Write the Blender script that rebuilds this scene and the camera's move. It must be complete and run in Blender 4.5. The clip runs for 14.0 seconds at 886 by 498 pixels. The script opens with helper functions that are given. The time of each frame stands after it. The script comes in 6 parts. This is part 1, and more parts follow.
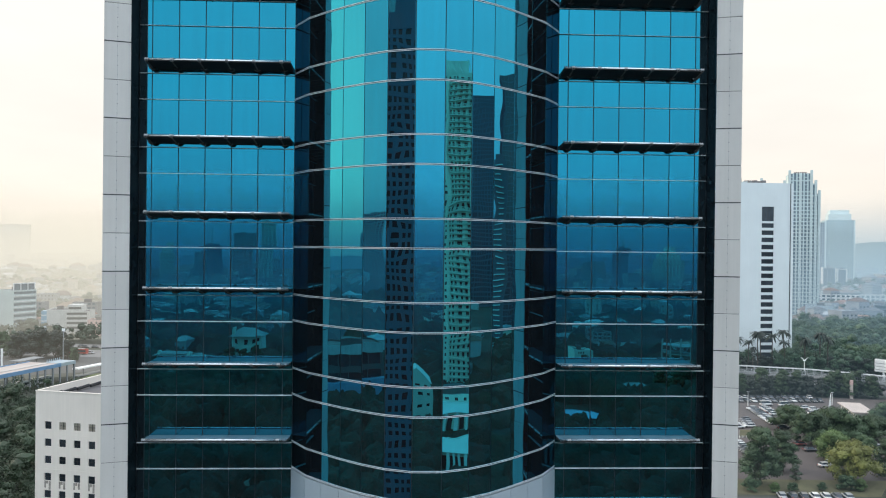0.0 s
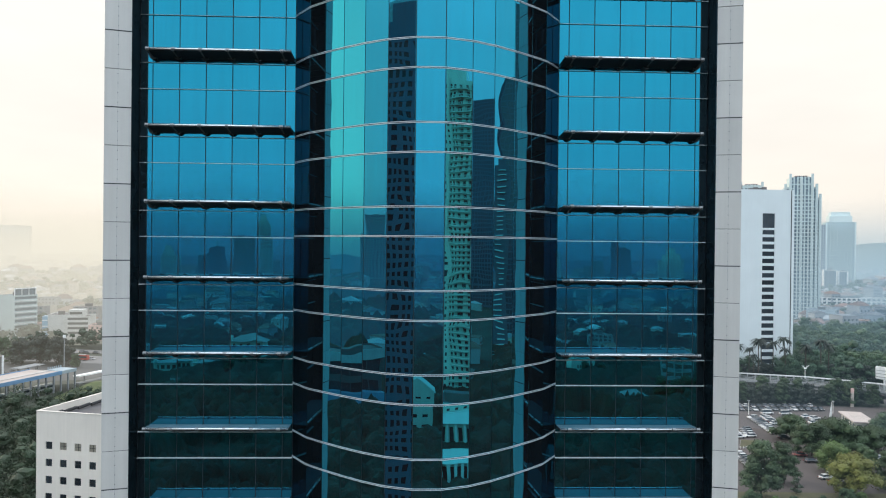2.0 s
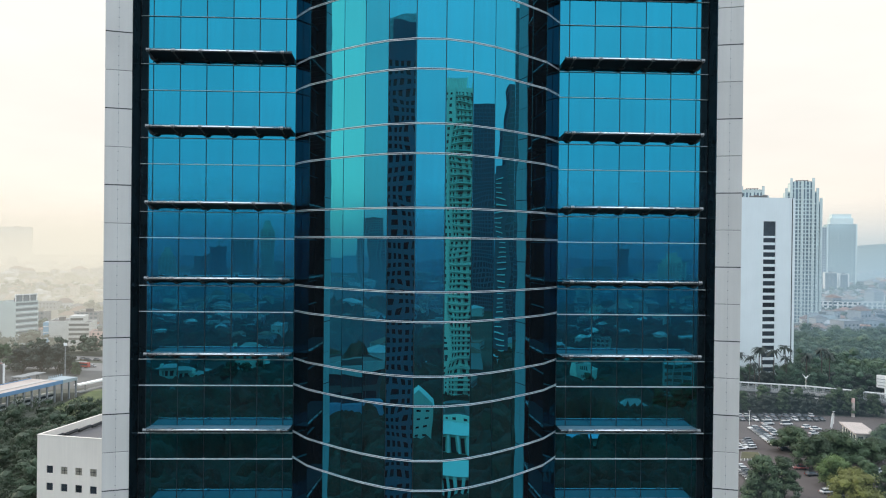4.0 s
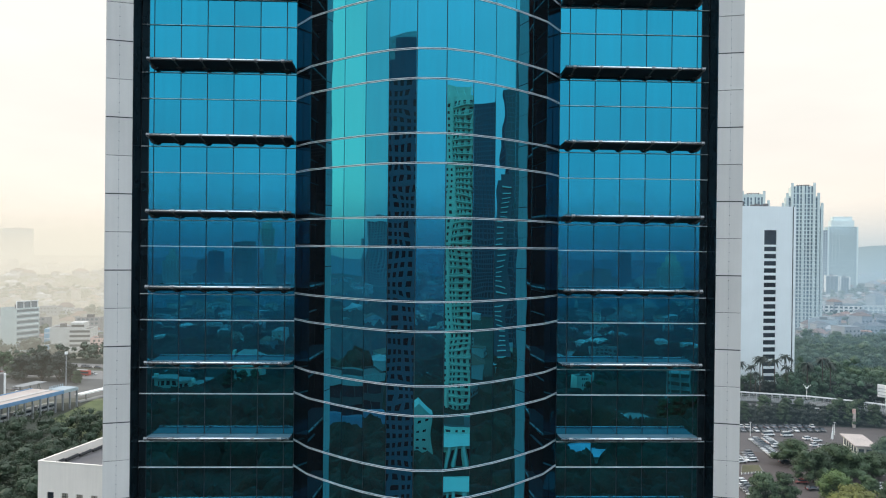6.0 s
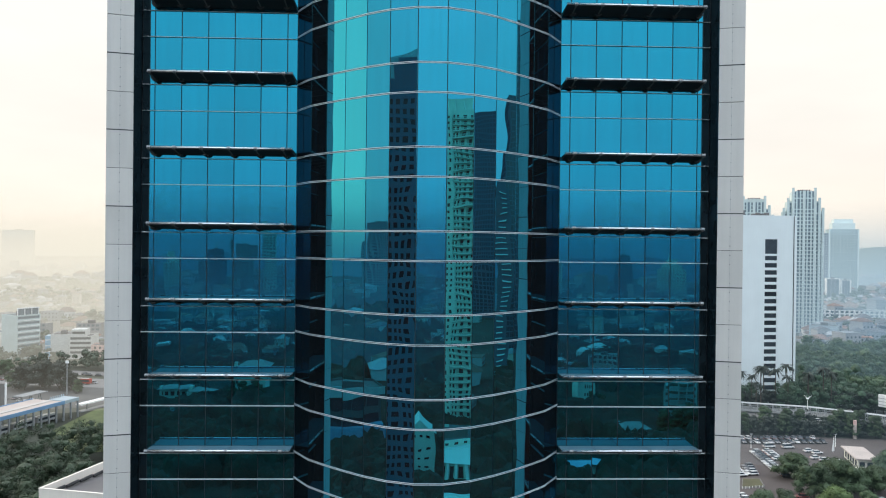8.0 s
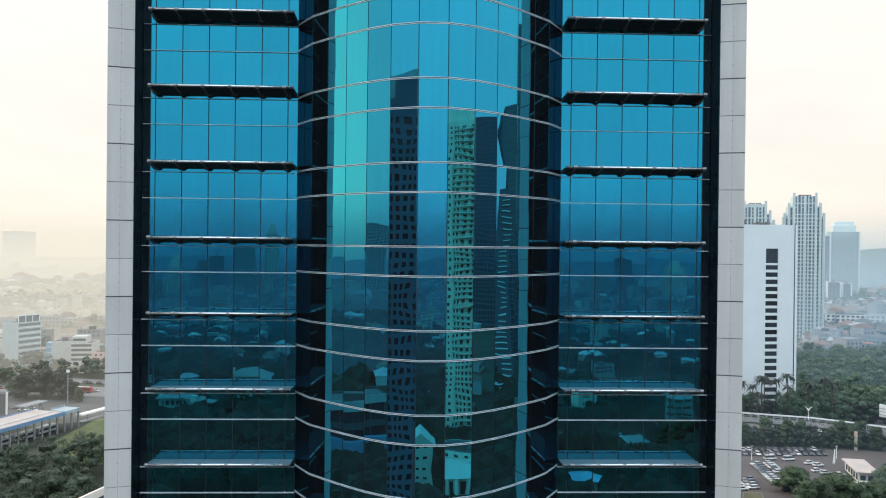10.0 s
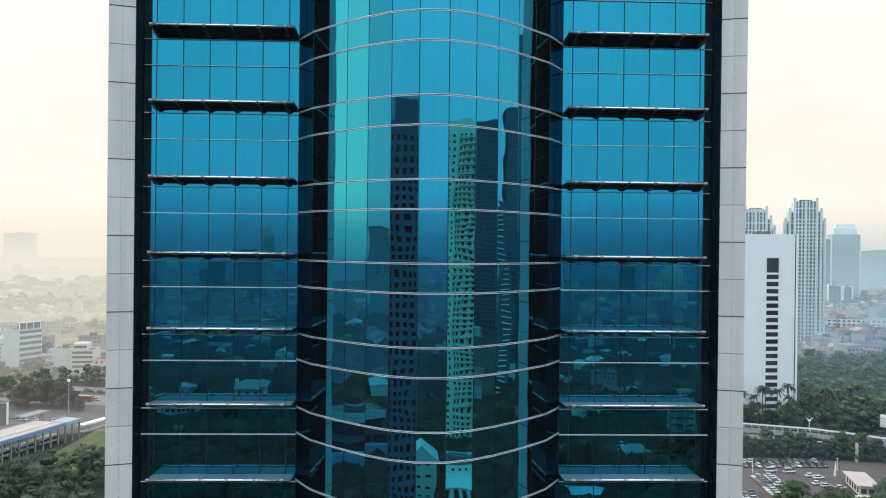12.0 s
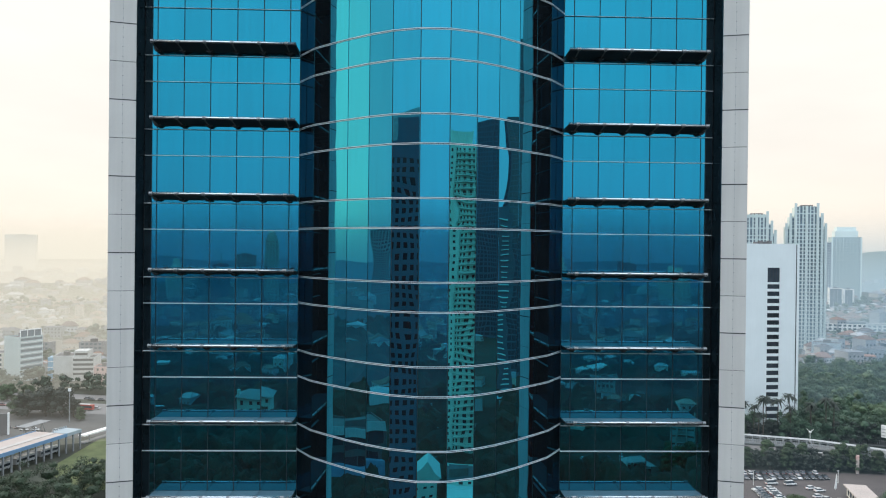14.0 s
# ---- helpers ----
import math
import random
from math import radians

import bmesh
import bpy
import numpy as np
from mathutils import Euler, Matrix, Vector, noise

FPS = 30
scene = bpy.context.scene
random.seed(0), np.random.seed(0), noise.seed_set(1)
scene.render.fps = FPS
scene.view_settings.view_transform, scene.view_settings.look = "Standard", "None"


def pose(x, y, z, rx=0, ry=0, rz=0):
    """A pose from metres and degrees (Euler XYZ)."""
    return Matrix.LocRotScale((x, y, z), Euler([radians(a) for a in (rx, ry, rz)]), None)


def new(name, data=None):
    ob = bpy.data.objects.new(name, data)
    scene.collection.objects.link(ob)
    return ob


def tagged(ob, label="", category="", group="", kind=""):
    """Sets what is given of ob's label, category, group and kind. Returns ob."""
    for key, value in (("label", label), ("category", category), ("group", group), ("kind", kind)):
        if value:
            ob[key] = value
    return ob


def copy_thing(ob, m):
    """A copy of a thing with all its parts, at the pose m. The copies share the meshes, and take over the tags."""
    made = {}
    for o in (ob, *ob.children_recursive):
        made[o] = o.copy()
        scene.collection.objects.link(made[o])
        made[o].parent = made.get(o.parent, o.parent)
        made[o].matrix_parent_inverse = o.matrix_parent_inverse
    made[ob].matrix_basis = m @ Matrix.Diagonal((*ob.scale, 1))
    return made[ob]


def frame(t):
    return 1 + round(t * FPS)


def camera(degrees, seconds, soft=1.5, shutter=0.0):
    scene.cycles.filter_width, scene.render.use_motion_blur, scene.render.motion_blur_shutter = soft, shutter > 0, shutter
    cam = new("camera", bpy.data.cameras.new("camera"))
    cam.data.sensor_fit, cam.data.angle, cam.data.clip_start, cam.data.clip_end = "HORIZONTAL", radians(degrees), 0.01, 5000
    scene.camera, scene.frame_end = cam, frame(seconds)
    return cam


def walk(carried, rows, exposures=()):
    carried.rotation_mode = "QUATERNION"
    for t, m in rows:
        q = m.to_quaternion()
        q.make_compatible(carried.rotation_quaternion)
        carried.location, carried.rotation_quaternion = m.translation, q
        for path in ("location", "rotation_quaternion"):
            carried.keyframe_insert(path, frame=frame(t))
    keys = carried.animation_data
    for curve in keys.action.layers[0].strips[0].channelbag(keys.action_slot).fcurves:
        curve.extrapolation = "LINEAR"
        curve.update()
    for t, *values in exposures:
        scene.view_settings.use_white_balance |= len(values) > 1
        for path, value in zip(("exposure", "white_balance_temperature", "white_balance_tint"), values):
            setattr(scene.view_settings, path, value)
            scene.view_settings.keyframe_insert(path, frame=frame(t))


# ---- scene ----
# A drone rises in front of a glass office tower at dusk. The facade's plane is y = 0 and faces -y; the ground is z = 0.
cam = camera(57.3, 14.0, soft=1.12)
PATH = [
    (0.00, pose(-1.553, -44.166, 62.421, 89.716, -0.610, -2.463)),
    (0.50, pose(-1.546, -44.173, 63.199, 89.716, -0.610, -2.448)),
    (1.00, pose(-1.539, -44.179, 64.032, 89.716, -0.610, -2.433)),
    (1.50, pose(-1.533, -44.184, 64.916, 89.716, -0.610, -2.418)),
    (2.00, pose(-1.528, -44.189, 65.843, 89.716, -0.610, -2.403)),
    (2.75, pose(-1.520, -44.195, 67.309, 89.716, -0.610, -2.381)),
    (3.50, pose(-1.513, -44.199, 68.849, 89.716, -0.610, -2.359)),
    (4.50, pose(-1.506, -44.202, 70.995, 89.716, -0.610, -2.330)),
    (5.00, pose(-1.503, -44.202, 72.101, 89.716, -0.610, -2.315)),
    (5.50, pose(-1.500, -44.202, 73.224, 89.716, -0.610, -2.301)),
    (6.00, pose(-1.498, -44.201, 74.361, 89.716, -0.610, -2.286)),
    (6.50, pose(-1.496, -44.200, 75.511, 89.716, -0.610, -2.272)),
    (7.00, pose(-1.495, -44.198, 76.670, 89.716, -0.610, -2.258)),
    (7.50, pose(-1.494, -44.195, 77.838, 89.716, -0.610, -2.243)),
    (8.00, pose(-1.493, -44.191, 79.012, 89.716, -0.610, -2.229)),
    (8.75, pose(-1.494, -44.185, 80.782, 89.716, -0.610, -2.208)),
    (9.50, pose(-1.494, -44.177, 82.562, 89.716, -0.610, -2.187)),
    (10.50, pose(-1.497, -44.164, 84.947, 89.716, -0.610, -2.160)),
    (11.00, pose(-1.499, -44.156, 86.144, 89.716, -0.610, -2.146)),
    (11.50, pose(-1.502, -44.148, 87.345, 89.716, -0.610, -2.132)),
    (12.00, pose(-1.505, -44.139, 88.551, 89.716, -0.610, -2.119)),
    (12.50, pose(-1.508, -44.129, 89.762, 89.716, -0.610, -2.105)),
    (13.00, pose(-1.512, -44.119, 90.981, 89.716, -0.610, -2.091)),
    (13.50, pose(-1.516, -44.108, 92.209, 89.716, -0.610, -2.078)),
    (14.00, pose(-1.520, -44.096, 93.447, 89.716, -0.610, -2.065)),
]
walk(cam, PATH, [(0.0, 0.0), (14.0, 0.0)])

# ---- light ----
SUN_AZ, SUN_EL = radians(-76), radians(25)      # low in the haze, to the left of the tower
GLOW_AZ = radians(-20)                           # middle of the bright half of the sky
sun_way = Vector((math.sin(SUN_AZ) * math.cos(SUN_EL), math.cos(SUN_AZ) * math.cos(SUN_EL), math.sin(SUN_EL)))

SUN_FLAT = Vector((math.sin(SUN_AZ), math.cos(SUN_AZ), 0))
GLOW_FLAT = Vector((math.sin(GLOW_AZ), math.cos(GLOW_AZ), 0))
# radiance of the hazy sky by the sine of the height: towards the sun and away from it
SKY_SUN = [(0.0, (0.98, 0.89, 0.77)), (0.10, (0.99, 0.93, 0.85)), (0.30, (1.00, 0.995, 0.93)), (1.0, (1.70, 1.85, 2.05))]
SKY_FAR = [(0.0, (0.62, 0.76, 0.95)), (0.06, (0.82, 1.08, 1.27)), (0.22, (1.00, 1.36, 1.49)), (0.50, (1.50, 1.62, 1.85)), (1.0, (1.70, 1.85, 2.14))]


def ramp(n, stops):
    """A colour ramp that holds half of the given values."""
    node = n.new("ShaderNodeValToRGB")
    el = node.color_ramp.elements
    while len(el) < len(stops):
        el.new(0.5)
    for e, (at, c) in zip(el, stops):
        e.position, e.color = at, (c[0] / 2, c[1] / 2, c[2] / 2, 1)
    return node


def sky_side(n, l, vector, low=-0.72, high=0.60, axis=GLOW_FLAT):
    """0 away from the bright side, 1 towards it, by the bearing of a direction."""
    dot = n.new("ShaderNodeVectorMath")
    dot.operation = "DOT_PRODUCT"
    dot.inputs[1].default_value = axis
    l.new(vector, dot.inputs[0])
    side = n.new("ShaderNodeMapRange")
    side.interpolation_type = "SMOOTHSTEP"
    side.inputs["From Min"].default_value, side.inputs["From Max"].default_value = low, high
    l.new(dot.outputs["Value"], side.inputs["Value"])
    return side.outputs[0]


world = bpy.data.worlds.new("hazy_evening")
scene.world = world
world.use_nodes = True
wn, wl = world.node_tree.nodes, world.node_tree.links
sky = wn.new("ShaderNodeTexSky")
sky.sky_type = "NISHITA"
sky.sun_disc = False
sky.sun_elevation, sky.sun_rotation = SUN_EL, SUN_AZ
sky.air_density, sky.dust_density, sky.ozone_density = 1.0, 3.0, 1.5
where = wn.new("ShaderNodeTexCoord")
height = wn.new("ShaderNodeSeparateXYZ")
wl.new(where.outputs["Generated"], height.inputs[0])
lit, dim = ramp(wn, SKY_SUN), ramp(wn, SKY_FAR)
haze = wn.new("ShaderNodeMix")
haze.data_type = "RGBA"
for r in (lit, dim):
    wl.new(height.outputs["Z"], r.inputs["Fac"])
wl.new(sky_side(wn, wl, where.outputs["Generated"]), haze.inputs["Factor"])
wl.new(dim.outputs["Color"], haze.inputs["A"])
wl.new(lit.outputs["Color"], haze.inputs["B"])
near_sun = wn.new("ShaderNodeBackground")       # the glow of the haze round the sun
near_sun.inputs["Color"].default_value = (0.95, 0.84, 0.50, 1)
wl.new(sky_side(wn, wl, where.outputs["Generated"], 0.84, 1.0, SUN_FLAT), near_sun.inputs["Strength"])
clear = wn.new("ShaderNodeBackground")
clear.inputs["Strength"].default_value = 0.01
wl.new(sky.outputs["Color"], clear.inputs["Color"])
wn["Background"].inputs["Strength"].default_value = 2.0
cloud, thin = wn.new("ShaderNodeTexNoise"), wn.new("ShaderNodeMapRange")      # faint high cloud
stretch = wn.new("ShaderNodeMapping")
stretch.inputs["Scale"].default_value = (2.2, 2.2, 7.0)
cloud.inputs["Scale"].default_value, cloud.inputs["Detail"].default_value = 1.4, 5
wl.new(where.outputs["Generated"], stretch.inputs["Vector"])
wl.new(stretch.outputs[0], cloud.inputs["Vector"])
thin.inputs["From Min"].default_value, thin.inputs["From Max"].default_value = 0.3, 0.7
thin.inputs["To Min"].default_value, thin.inputs["To Max"].default_value = 0.95, 1.06
wl.new(cloud.outputs["Fac"], thin.inputs["Value"])
veil = wn.new("ShaderNodeHueSaturation")
wl.new(thin.outputs[0], veil.inputs["Value"])
wl.new(haze.outputs["Result"], veil.inputs["Color"])
wl.new(veil.outputs["Color"], wn["Background"].inputs["Color"])
both = wn.new("ShaderNodeAddShader")
wl.new(wn["Background"].outputs[0], both.inputs[0])
wl.new(clear.outputs[0], both.inputs[1])
every = wn.new("ShaderNodeAddShader")
wl.new(both.outputs[0], every.inputs[0])
wl.new(near_sun.outputs[0], every.inputs[1])
wl.new(every.outputs[0], wn["World Output"].inputs["Surface"])

sun = new("sun", bpy.data.lights.new("sun", "SUN"))
sun.data.energy, sun.data.angle, sun.data.color = 1.2, radians(12), (1.0, 0.88, 0.70)
sun.matrix_world = Matrix.Translation((0, 0, 200)) @ sun_way.to_track_quat("Z", "Y").to_matrix().to_4x4()


# ---- materials ----
def shader(name):
    m = bpy.data.materials.new(name)
    m.use_nodes = True
    nt = m.node_tree
    return m, nt.nodes, nt.links, nt.nodes["Principled BSDF"]


def surf(name, base, rough=0.7, metal=0.0, vary=0.18, scale=0.6, bump=0.01, fine=12.0, each=0.0, island=0.0, streak=0.0, coat=0.0, palette=()):
    """A surface with stains and grain at two scales; each: how far alike objects differ; island: how far joined pieces differ."""
    m, n, l, b = shader(name)
    place = n.new("ShaderNodeNewGeometry")
    big, small = n.new("ShaderNodeTexNoise"), n.new("ShaderNodeTexNoise")
    big.inputs["Scale"].default_value, big.inputs["Detail"].default_value = scale, 5
    small.inputs["Scale"].default_value, small.inputs["Detail"].default_value = fine, 3
    l.new(place.outputs["Position"], big.inputs["Vector"])
    l.new(place.outputs["Position"], small.inputs["Vector"])
    blend = n.new("ShaderNodeMath")
    blend.operation = "MULTIPLY_ADD"
    l.new(small.outputs["Fac"], blend.inputs[0])
    blend.inputs[1].default_value = 0.35
    l.new(big.outputs["Fac"], blend.inputs[2])
    value = n.new("ShaderNodeMapRange")
    value.inputs["From Min"].default_value, value.inputs["From Max"].default_value = 0.35, 1.0
    value.inputs["To Min"].default_value, value.inputs["To Max"].default_value = 1 - vary, 1 + vary
    l.new(blend.outputs[0], value.inputs["Value"])
    hsv = n.new("ShaderNodeHueSaturation")
    hsv.inputs["Color"].default_value = (*base, 1)
    out = value.outputs[0]
    if streak:
        st = n.new("ShaderNodeTexNoise")
        mp = n.new("ShaderNodeMapping")
        mp.inputs["Scale"].default_value = (3.0, 3.0, 0.12)
        st.inputs["Scale"].default_value, st.inputs["Detail"].default_value = 1.0, 4
        l.new(place.outputs["Position"], mp.inputs["Vector"])
        l.new(mp.outputs[0], st.inputs["Vector"])
        mr = n.new("ShaderNodeMapRange")
        mr.inputs["From Min"].default_value, mr.inputs["From Max"].default_value = 0.3, 0.7
        mr.inputs["To Min"].default_value, mr.inputs["To Max"].default_value = 1 - streak, 1.0
        l.new(st.outputs["Fac"], mr.inputs["Value"])
        mul = n.new("ShaderNodeMath")
        mul.operation = "MULTIPLY"
        l.new(out, mul.inputs[0])
        l.new(mr.outputs[0], mul.inputs[1])
        out = mul.outputs[0]
    for amount, source in ((each, ("ShaderNodeObjectInfo", "Random")), (island, ("ShaderNodeNewGeometry", "Random Per Island"))):
        if amount:
            info = n.new(source[0])
            mr = n.new("ShaderNodeMapRange")
            mr.inputs["To Min"].default_value, mr.inputs["To Max"].default_value = 1 - amount, 1 + amount
            l.new(info.outputs[source[1]], mr.inputs["Value"])
            mul = n.new("ShaderNodeMath")
            mul.operation = "MULTIPLY"
            l.new(out, mul.inputs[0])
            l.new(mr.outputs[0], mul.inputs[1])
            out = mul.outputs[0]
    l.new(out, hsv.inputs["Value"])
    if palette:
        pick, choice = n.new("ShaderNodeNewGeometry"), n.new("ShaderNodeValToRGB")
        choice.color_ramp.interpolation = "CONSTANT"
        el = choice.color_ramp.elements
        while len(el) < len(palette):
            el.new(0.5)
        for i, c in enumerate(palette):
            el[i].position, el[i].color = i / len(palette), (*c, 1)
        l.new(pick.outputs["Random Per Island"], choice.inputs["Fac"])
        l.new(choice.outputs["Color"], hsv.inputs["Color"])
    l.new(hsv.outputs[0], b.inputs["Base Color"])
    b.inputs["Roughness"].default_value, b.inputs["Metallic"].default_value = rough, metal
    b.inputs["Coat Weight"].default_value = coat
    if bump:
        bp = n.new("ShaderNodeBump")
        bp.inputs["Strength"].default_value, bp.inputs["Distance"].default_value = 0.6, bump
        l.new(small.outputs["Fac"], bp.inputs["Height"])
        l.new(bp.outputs[0], b.inputs["Normal"])
    return m


def coated_glass(name, tint, wave, wave_scale, body, rough=0.0, share=0.92):
    """Tinted reflective glazing: a coloured mirror coat over a dark body, slightly wavy."""
    m, n, l, b = shader(name)
    n.remove(b)
    out = n["Material Output"]
    place = n.new("ShaderNodeNewGeometry")
    info = n.new("ShaderNodeObjectInfo")
    w4 = n.new("ShaderNodeMath")
    w4.operation = "MULTIPLY"
    w4.inputs[1].default_value = 1.5
    l.new(info.outputs["Random"], w4.inputs[0])
    noise_a = n.new("ShaderNodeTexNoise")
    noise_a.noise_dimensions = "4D"
    noise_a.inputs["Scale"].default_value, noise_a.inputs["Detail"].default_value = wave_scale, 1.0
    l.new(place.outputs["Position"], noise_a.inputs["Vector"])
    l.new(w4.outputs[0], noise_a.inputs["W"])
    bp = n.new("ShaderNodeBump")
    bp.inputs["Strength"].default_value, bp.inputs["Distance"].default_value = 1.0, wave
    l.new(noise_a.outputs["Fac"], bp.inputs["Height"])
    dust = n.new("ShaderNodeTexNoise")
    dust.inputs["Scale"].default_value, dust.inputs["Detail"].default_value = 0.9, 6
    l.new(place.outputs["Position"], dust.inputs["Vector"])
    dirt = n.new("ShaderNodeMapRange")
    dirt.inputs["From Min"].default_value, dirt.inputs["From Max"].default_value = 0.3, 0.8
    dirt.inputs["To Min"].default_value, dirt.inputs["To Max"].default_value = 0.7, 1.3
    l.new(dust.outputs["Fac"], dirt.inputs["Value"])
    hsv = n.new("ShaderNodeHueSaturation")
    hsv.inputs["Color"].default_value = (*body, 1)
    l.new(dirt.outputs[0], hsv.inputs["Value"])
    dif = n.new("ShaderNodeBsdfDiffuse")
    l.new(hsv.outputs[0], dif.inputs["Color"])
    gl = n.new("ShaderNodeBsdfGlossy")
    gl.inputs["Roughness"].default_value = rough
    tone = n.new("ShaderNodeHueSaturation")
    tone.inputs["Color"].default_value = (*tint, 1)
    mr = n.new("ShaderNodeMapRange")
    mr.inputs["To Min"].default_value, mr.inputs["To Max"].default_value = 0.94, 1.06
    l.new(info.outputs["Random"], mr.inputs["Value"])
    l.new(mr.outputs[0], tone.inputs["Value"])
    l.new(tone.outputs[0], gl.inputs["Color"])
    l.new(bp.outputs[0], gl.inputs["Normal"])
    mix = n.new("ShaderNodeMixShader")
    drip, film, long_ = n.new("ShaderNodeTexNoise"), n.new("ShaderNodeMapRange"), n.new("ShaderNodeMapping")
    long_.inputs["Scale"].default_value = (4.0, 4.0, 0.22)
    drip.inputs["Scale"].default_value, drip.inputs["Detail"].default_value = 1.0, 5
    l.new(place.outputs["Position"], long_.inputs["Vector"])
    l.new(long_.outputs[0], drip.inputs["Vector"])
    film.inputs["From Min"].default_value, film.inputs["From Max"].default_value = 0.35, 0.75
    film.inputs["To Min"].default_value, film.inputs["To Max"].default_value = share, share * 0.94
    l.new(drip.outputs["Fac"], film.inputs["Value"])
    l.new(film.outputs[0], mix.inputs[0])
    l.new(dif.outputs[0], mix.inputs[1])
    l.new(gl.outputs[0], mix.inputs[2])
    l.new(mix.outputs[0], out.inputs["Surface"])
    return m


GLASS = coated_glass("reflective_blue_glass", (0.018, 0.243, 0.362), 0.0034, 0.55, (0.075, 0.055, 0.050))
BAY_GLASS = coated_glass("reflective_bay_glass", (0.022, 0.262, 0.385), 0.0098, 0.40, (0.075, 0.055, 0.050))
DARK_GLASS = coated_glass("dark_vent_glass", (0.22, 0.34, 0.40), 0.002, 0.5, (0.014, 0.023, 0.028), 0.02, 0.16)
# the bay's glass again, its reflection dimmed to paint the returns dark
DIM_RETURN_GLASS = coated_glass("dimmed_return_glass", (0.026, 0.240, 0.350), 0.004, 0.5, (0.008, 0.011, 0.0135), 0.0, 0.30)
GASKET = surf("black_gasket", (0.012, 0.014, 0.016), 0.6, bump=0)
SEALANT = surf("blue_grey_sealant", (0.020, 0.036, 0.046), 0.5, bump=0)
ALU = surf("pale_aluminium", (0.62, 0.63, 0.65), 0.38, 0.55, 0.12, 0.8, 0.0)
TRANSOM = surf("white_painted_transom", (0.72, 0.74, 0.75), 0.4, 0.0, 0.06, 0.8, 0.0)
TUBE = surf("polished_aluminium_tube", (0.78, 0.80, 0.81), 0.25, 0.8, 0.06, 0.8, 0.0)
RAIL = surf("grey_coated_rail", (0.66, 0.73, 0.77), 0.35, 0.1, 0.08, 0.8, 0.0)
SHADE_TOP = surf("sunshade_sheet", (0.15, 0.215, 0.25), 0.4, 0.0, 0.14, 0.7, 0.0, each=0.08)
# near-black for the underside and brackets of the sunshades
SHADE_DARK = surf("near_black_steel", (0.010, 0.010, 0.011), 0.55, 0.0, 0.2, 1.5, 0.0)
COLLAR = surf("dull_steel_collar", (0.34, 0.35, 0.36), 0.4, 0.8, 0.1, 1.5, 0.0)
FIN = surf("brown_grey_steel_fin", (0.17, 0.16, 0.155), 0.45, 0.3, 0.15, 1.5, 0.0)
PANEL = surf("light_grey_composite_panel", (0.63, 0.60, 0.565), 0.5, 0.0, 0.07, 0.35, 0.0, each=0.05, streak=0.09)
JOINT = surf("dark_joint", (0.03, 0.03, 0.033), 0.8, bump=0)
SKIRT = surf("blue_grey_metal_panel", (0.40, 0.47, 0.52), 0.4, 0.2, 0.06, 0.5, 0.0, each=0.04)
CONCRETE = surf("concrete", (0.34, 0.33, 0.32), 0.85, vary=0.2, scale=0.15, streak=0.15)
WHITE_WALL = surf("white_painted_wall", (0.85, 0.85, 0.83), 0.75, vary=0.06, scale=0.2, streak=0.10)
OFFICE_WALL = surf("warm_white_painted_wall", (0.81, 0.745, 0.67), 0.75, vary=0.07, scale=0.15, streak=0.05)
CREAM_WALL = surf("cream_painted_wall", (0.72, 0.70, 0.62), 0.8, vary=0.08, scale=0.2, streak=0.12)
WARM_WALL = surf("pale_render", (0.86, 0.81, 0.71), 0.8, vary=0.08, scale=0.2, streak=0.10)
DARK_WALL = surf("dark_brown_cladding", (0.11, 0.105, 0.105), 0.6, vary=0.12, scale=0.2)
ROOF_GREY = surf("grey_roof_deck", (0.13, 0.125, 0.125), 0.9, vary=0.25, scale=0.2)
WINDOW = surf("dark_window_glass", (0.035, 0.045, 0.055), 0.12, vary=0.3, scale=0.3, bump=0, each=0.4)
BLIND = surf("window_with_blind", (0.30, 0.27, 0.22), 0.6, vary=0.2, bump=0)
BLUE_GLASS = coated_glass("pale_blue_tower_glass", (0.50, 0.64, 0.68), 0.001, 0.3, (0.50, 0.60, 0.62), 0.08, 0.28)
CONDO_GLASS = coated_glass("grey_blue_window_glass", (0.279, 0.341, 0.384), 0.001, 0.3, (0.15, 0.20, 0.24), 0.05, 0.30)
NAVY_GLASS = coated_glass("navy_tower_glass", (0.30, 0.38, 0.48), 0.001, 0.3, (0.055, 0.075, 0.105), 0.05, 0.16)
NAVY_WALL = surf("dark_slate_blue_wall", (0.075, 0.100, 0.140), 0.7, vary=0.12, scale=0.15, bump=0)
CANOPY = surf("park_canopy_leaves", (0.022, 0.027, 0.016), 0.9, vary=0.85, scale=0.07, bump=1.2, fine=1.3)
SLATE_WALL = surf("slate_blue_render", (0.130, 0.175, 0.240), 0.75, vary=0.12, scale=0.15, bump=0, streak=0.1)
STAIN = surf("grey_weather_stain", (0.30, 0.27, 0.24), 0.9, vary=0.5, scale=2.0, bump=0)
ASPHALT = surf("asphalt", (0.06, 0.058, 0.056), 0.9, vary=0.25, scale=0.12, fine=3.0)
FORECOURT = surf("grey_forecourt", (0.085, 0.085, 0.082), 0.9, vary=0.25, scale=0.08, fine=1.0)
PALE_ROAD = surf("pale_concrete_road", (0.19, 0.185, 0.18), 0.9, vary=0.2, scale=0.08, fine=1.0)
SLAB_WALL = surf("blue_white_wall_panel", (0.715, 0.77, 0.775), 0.7, vary=0.04, scale=0.12, bump=0, streak=0.03)
CONDO_WALL = surf("pale_grey_green_wall", (0.58, 0.66, 0.65), 0.7, vary=0.08, scale=0.12, bump=0, streak=0.06)
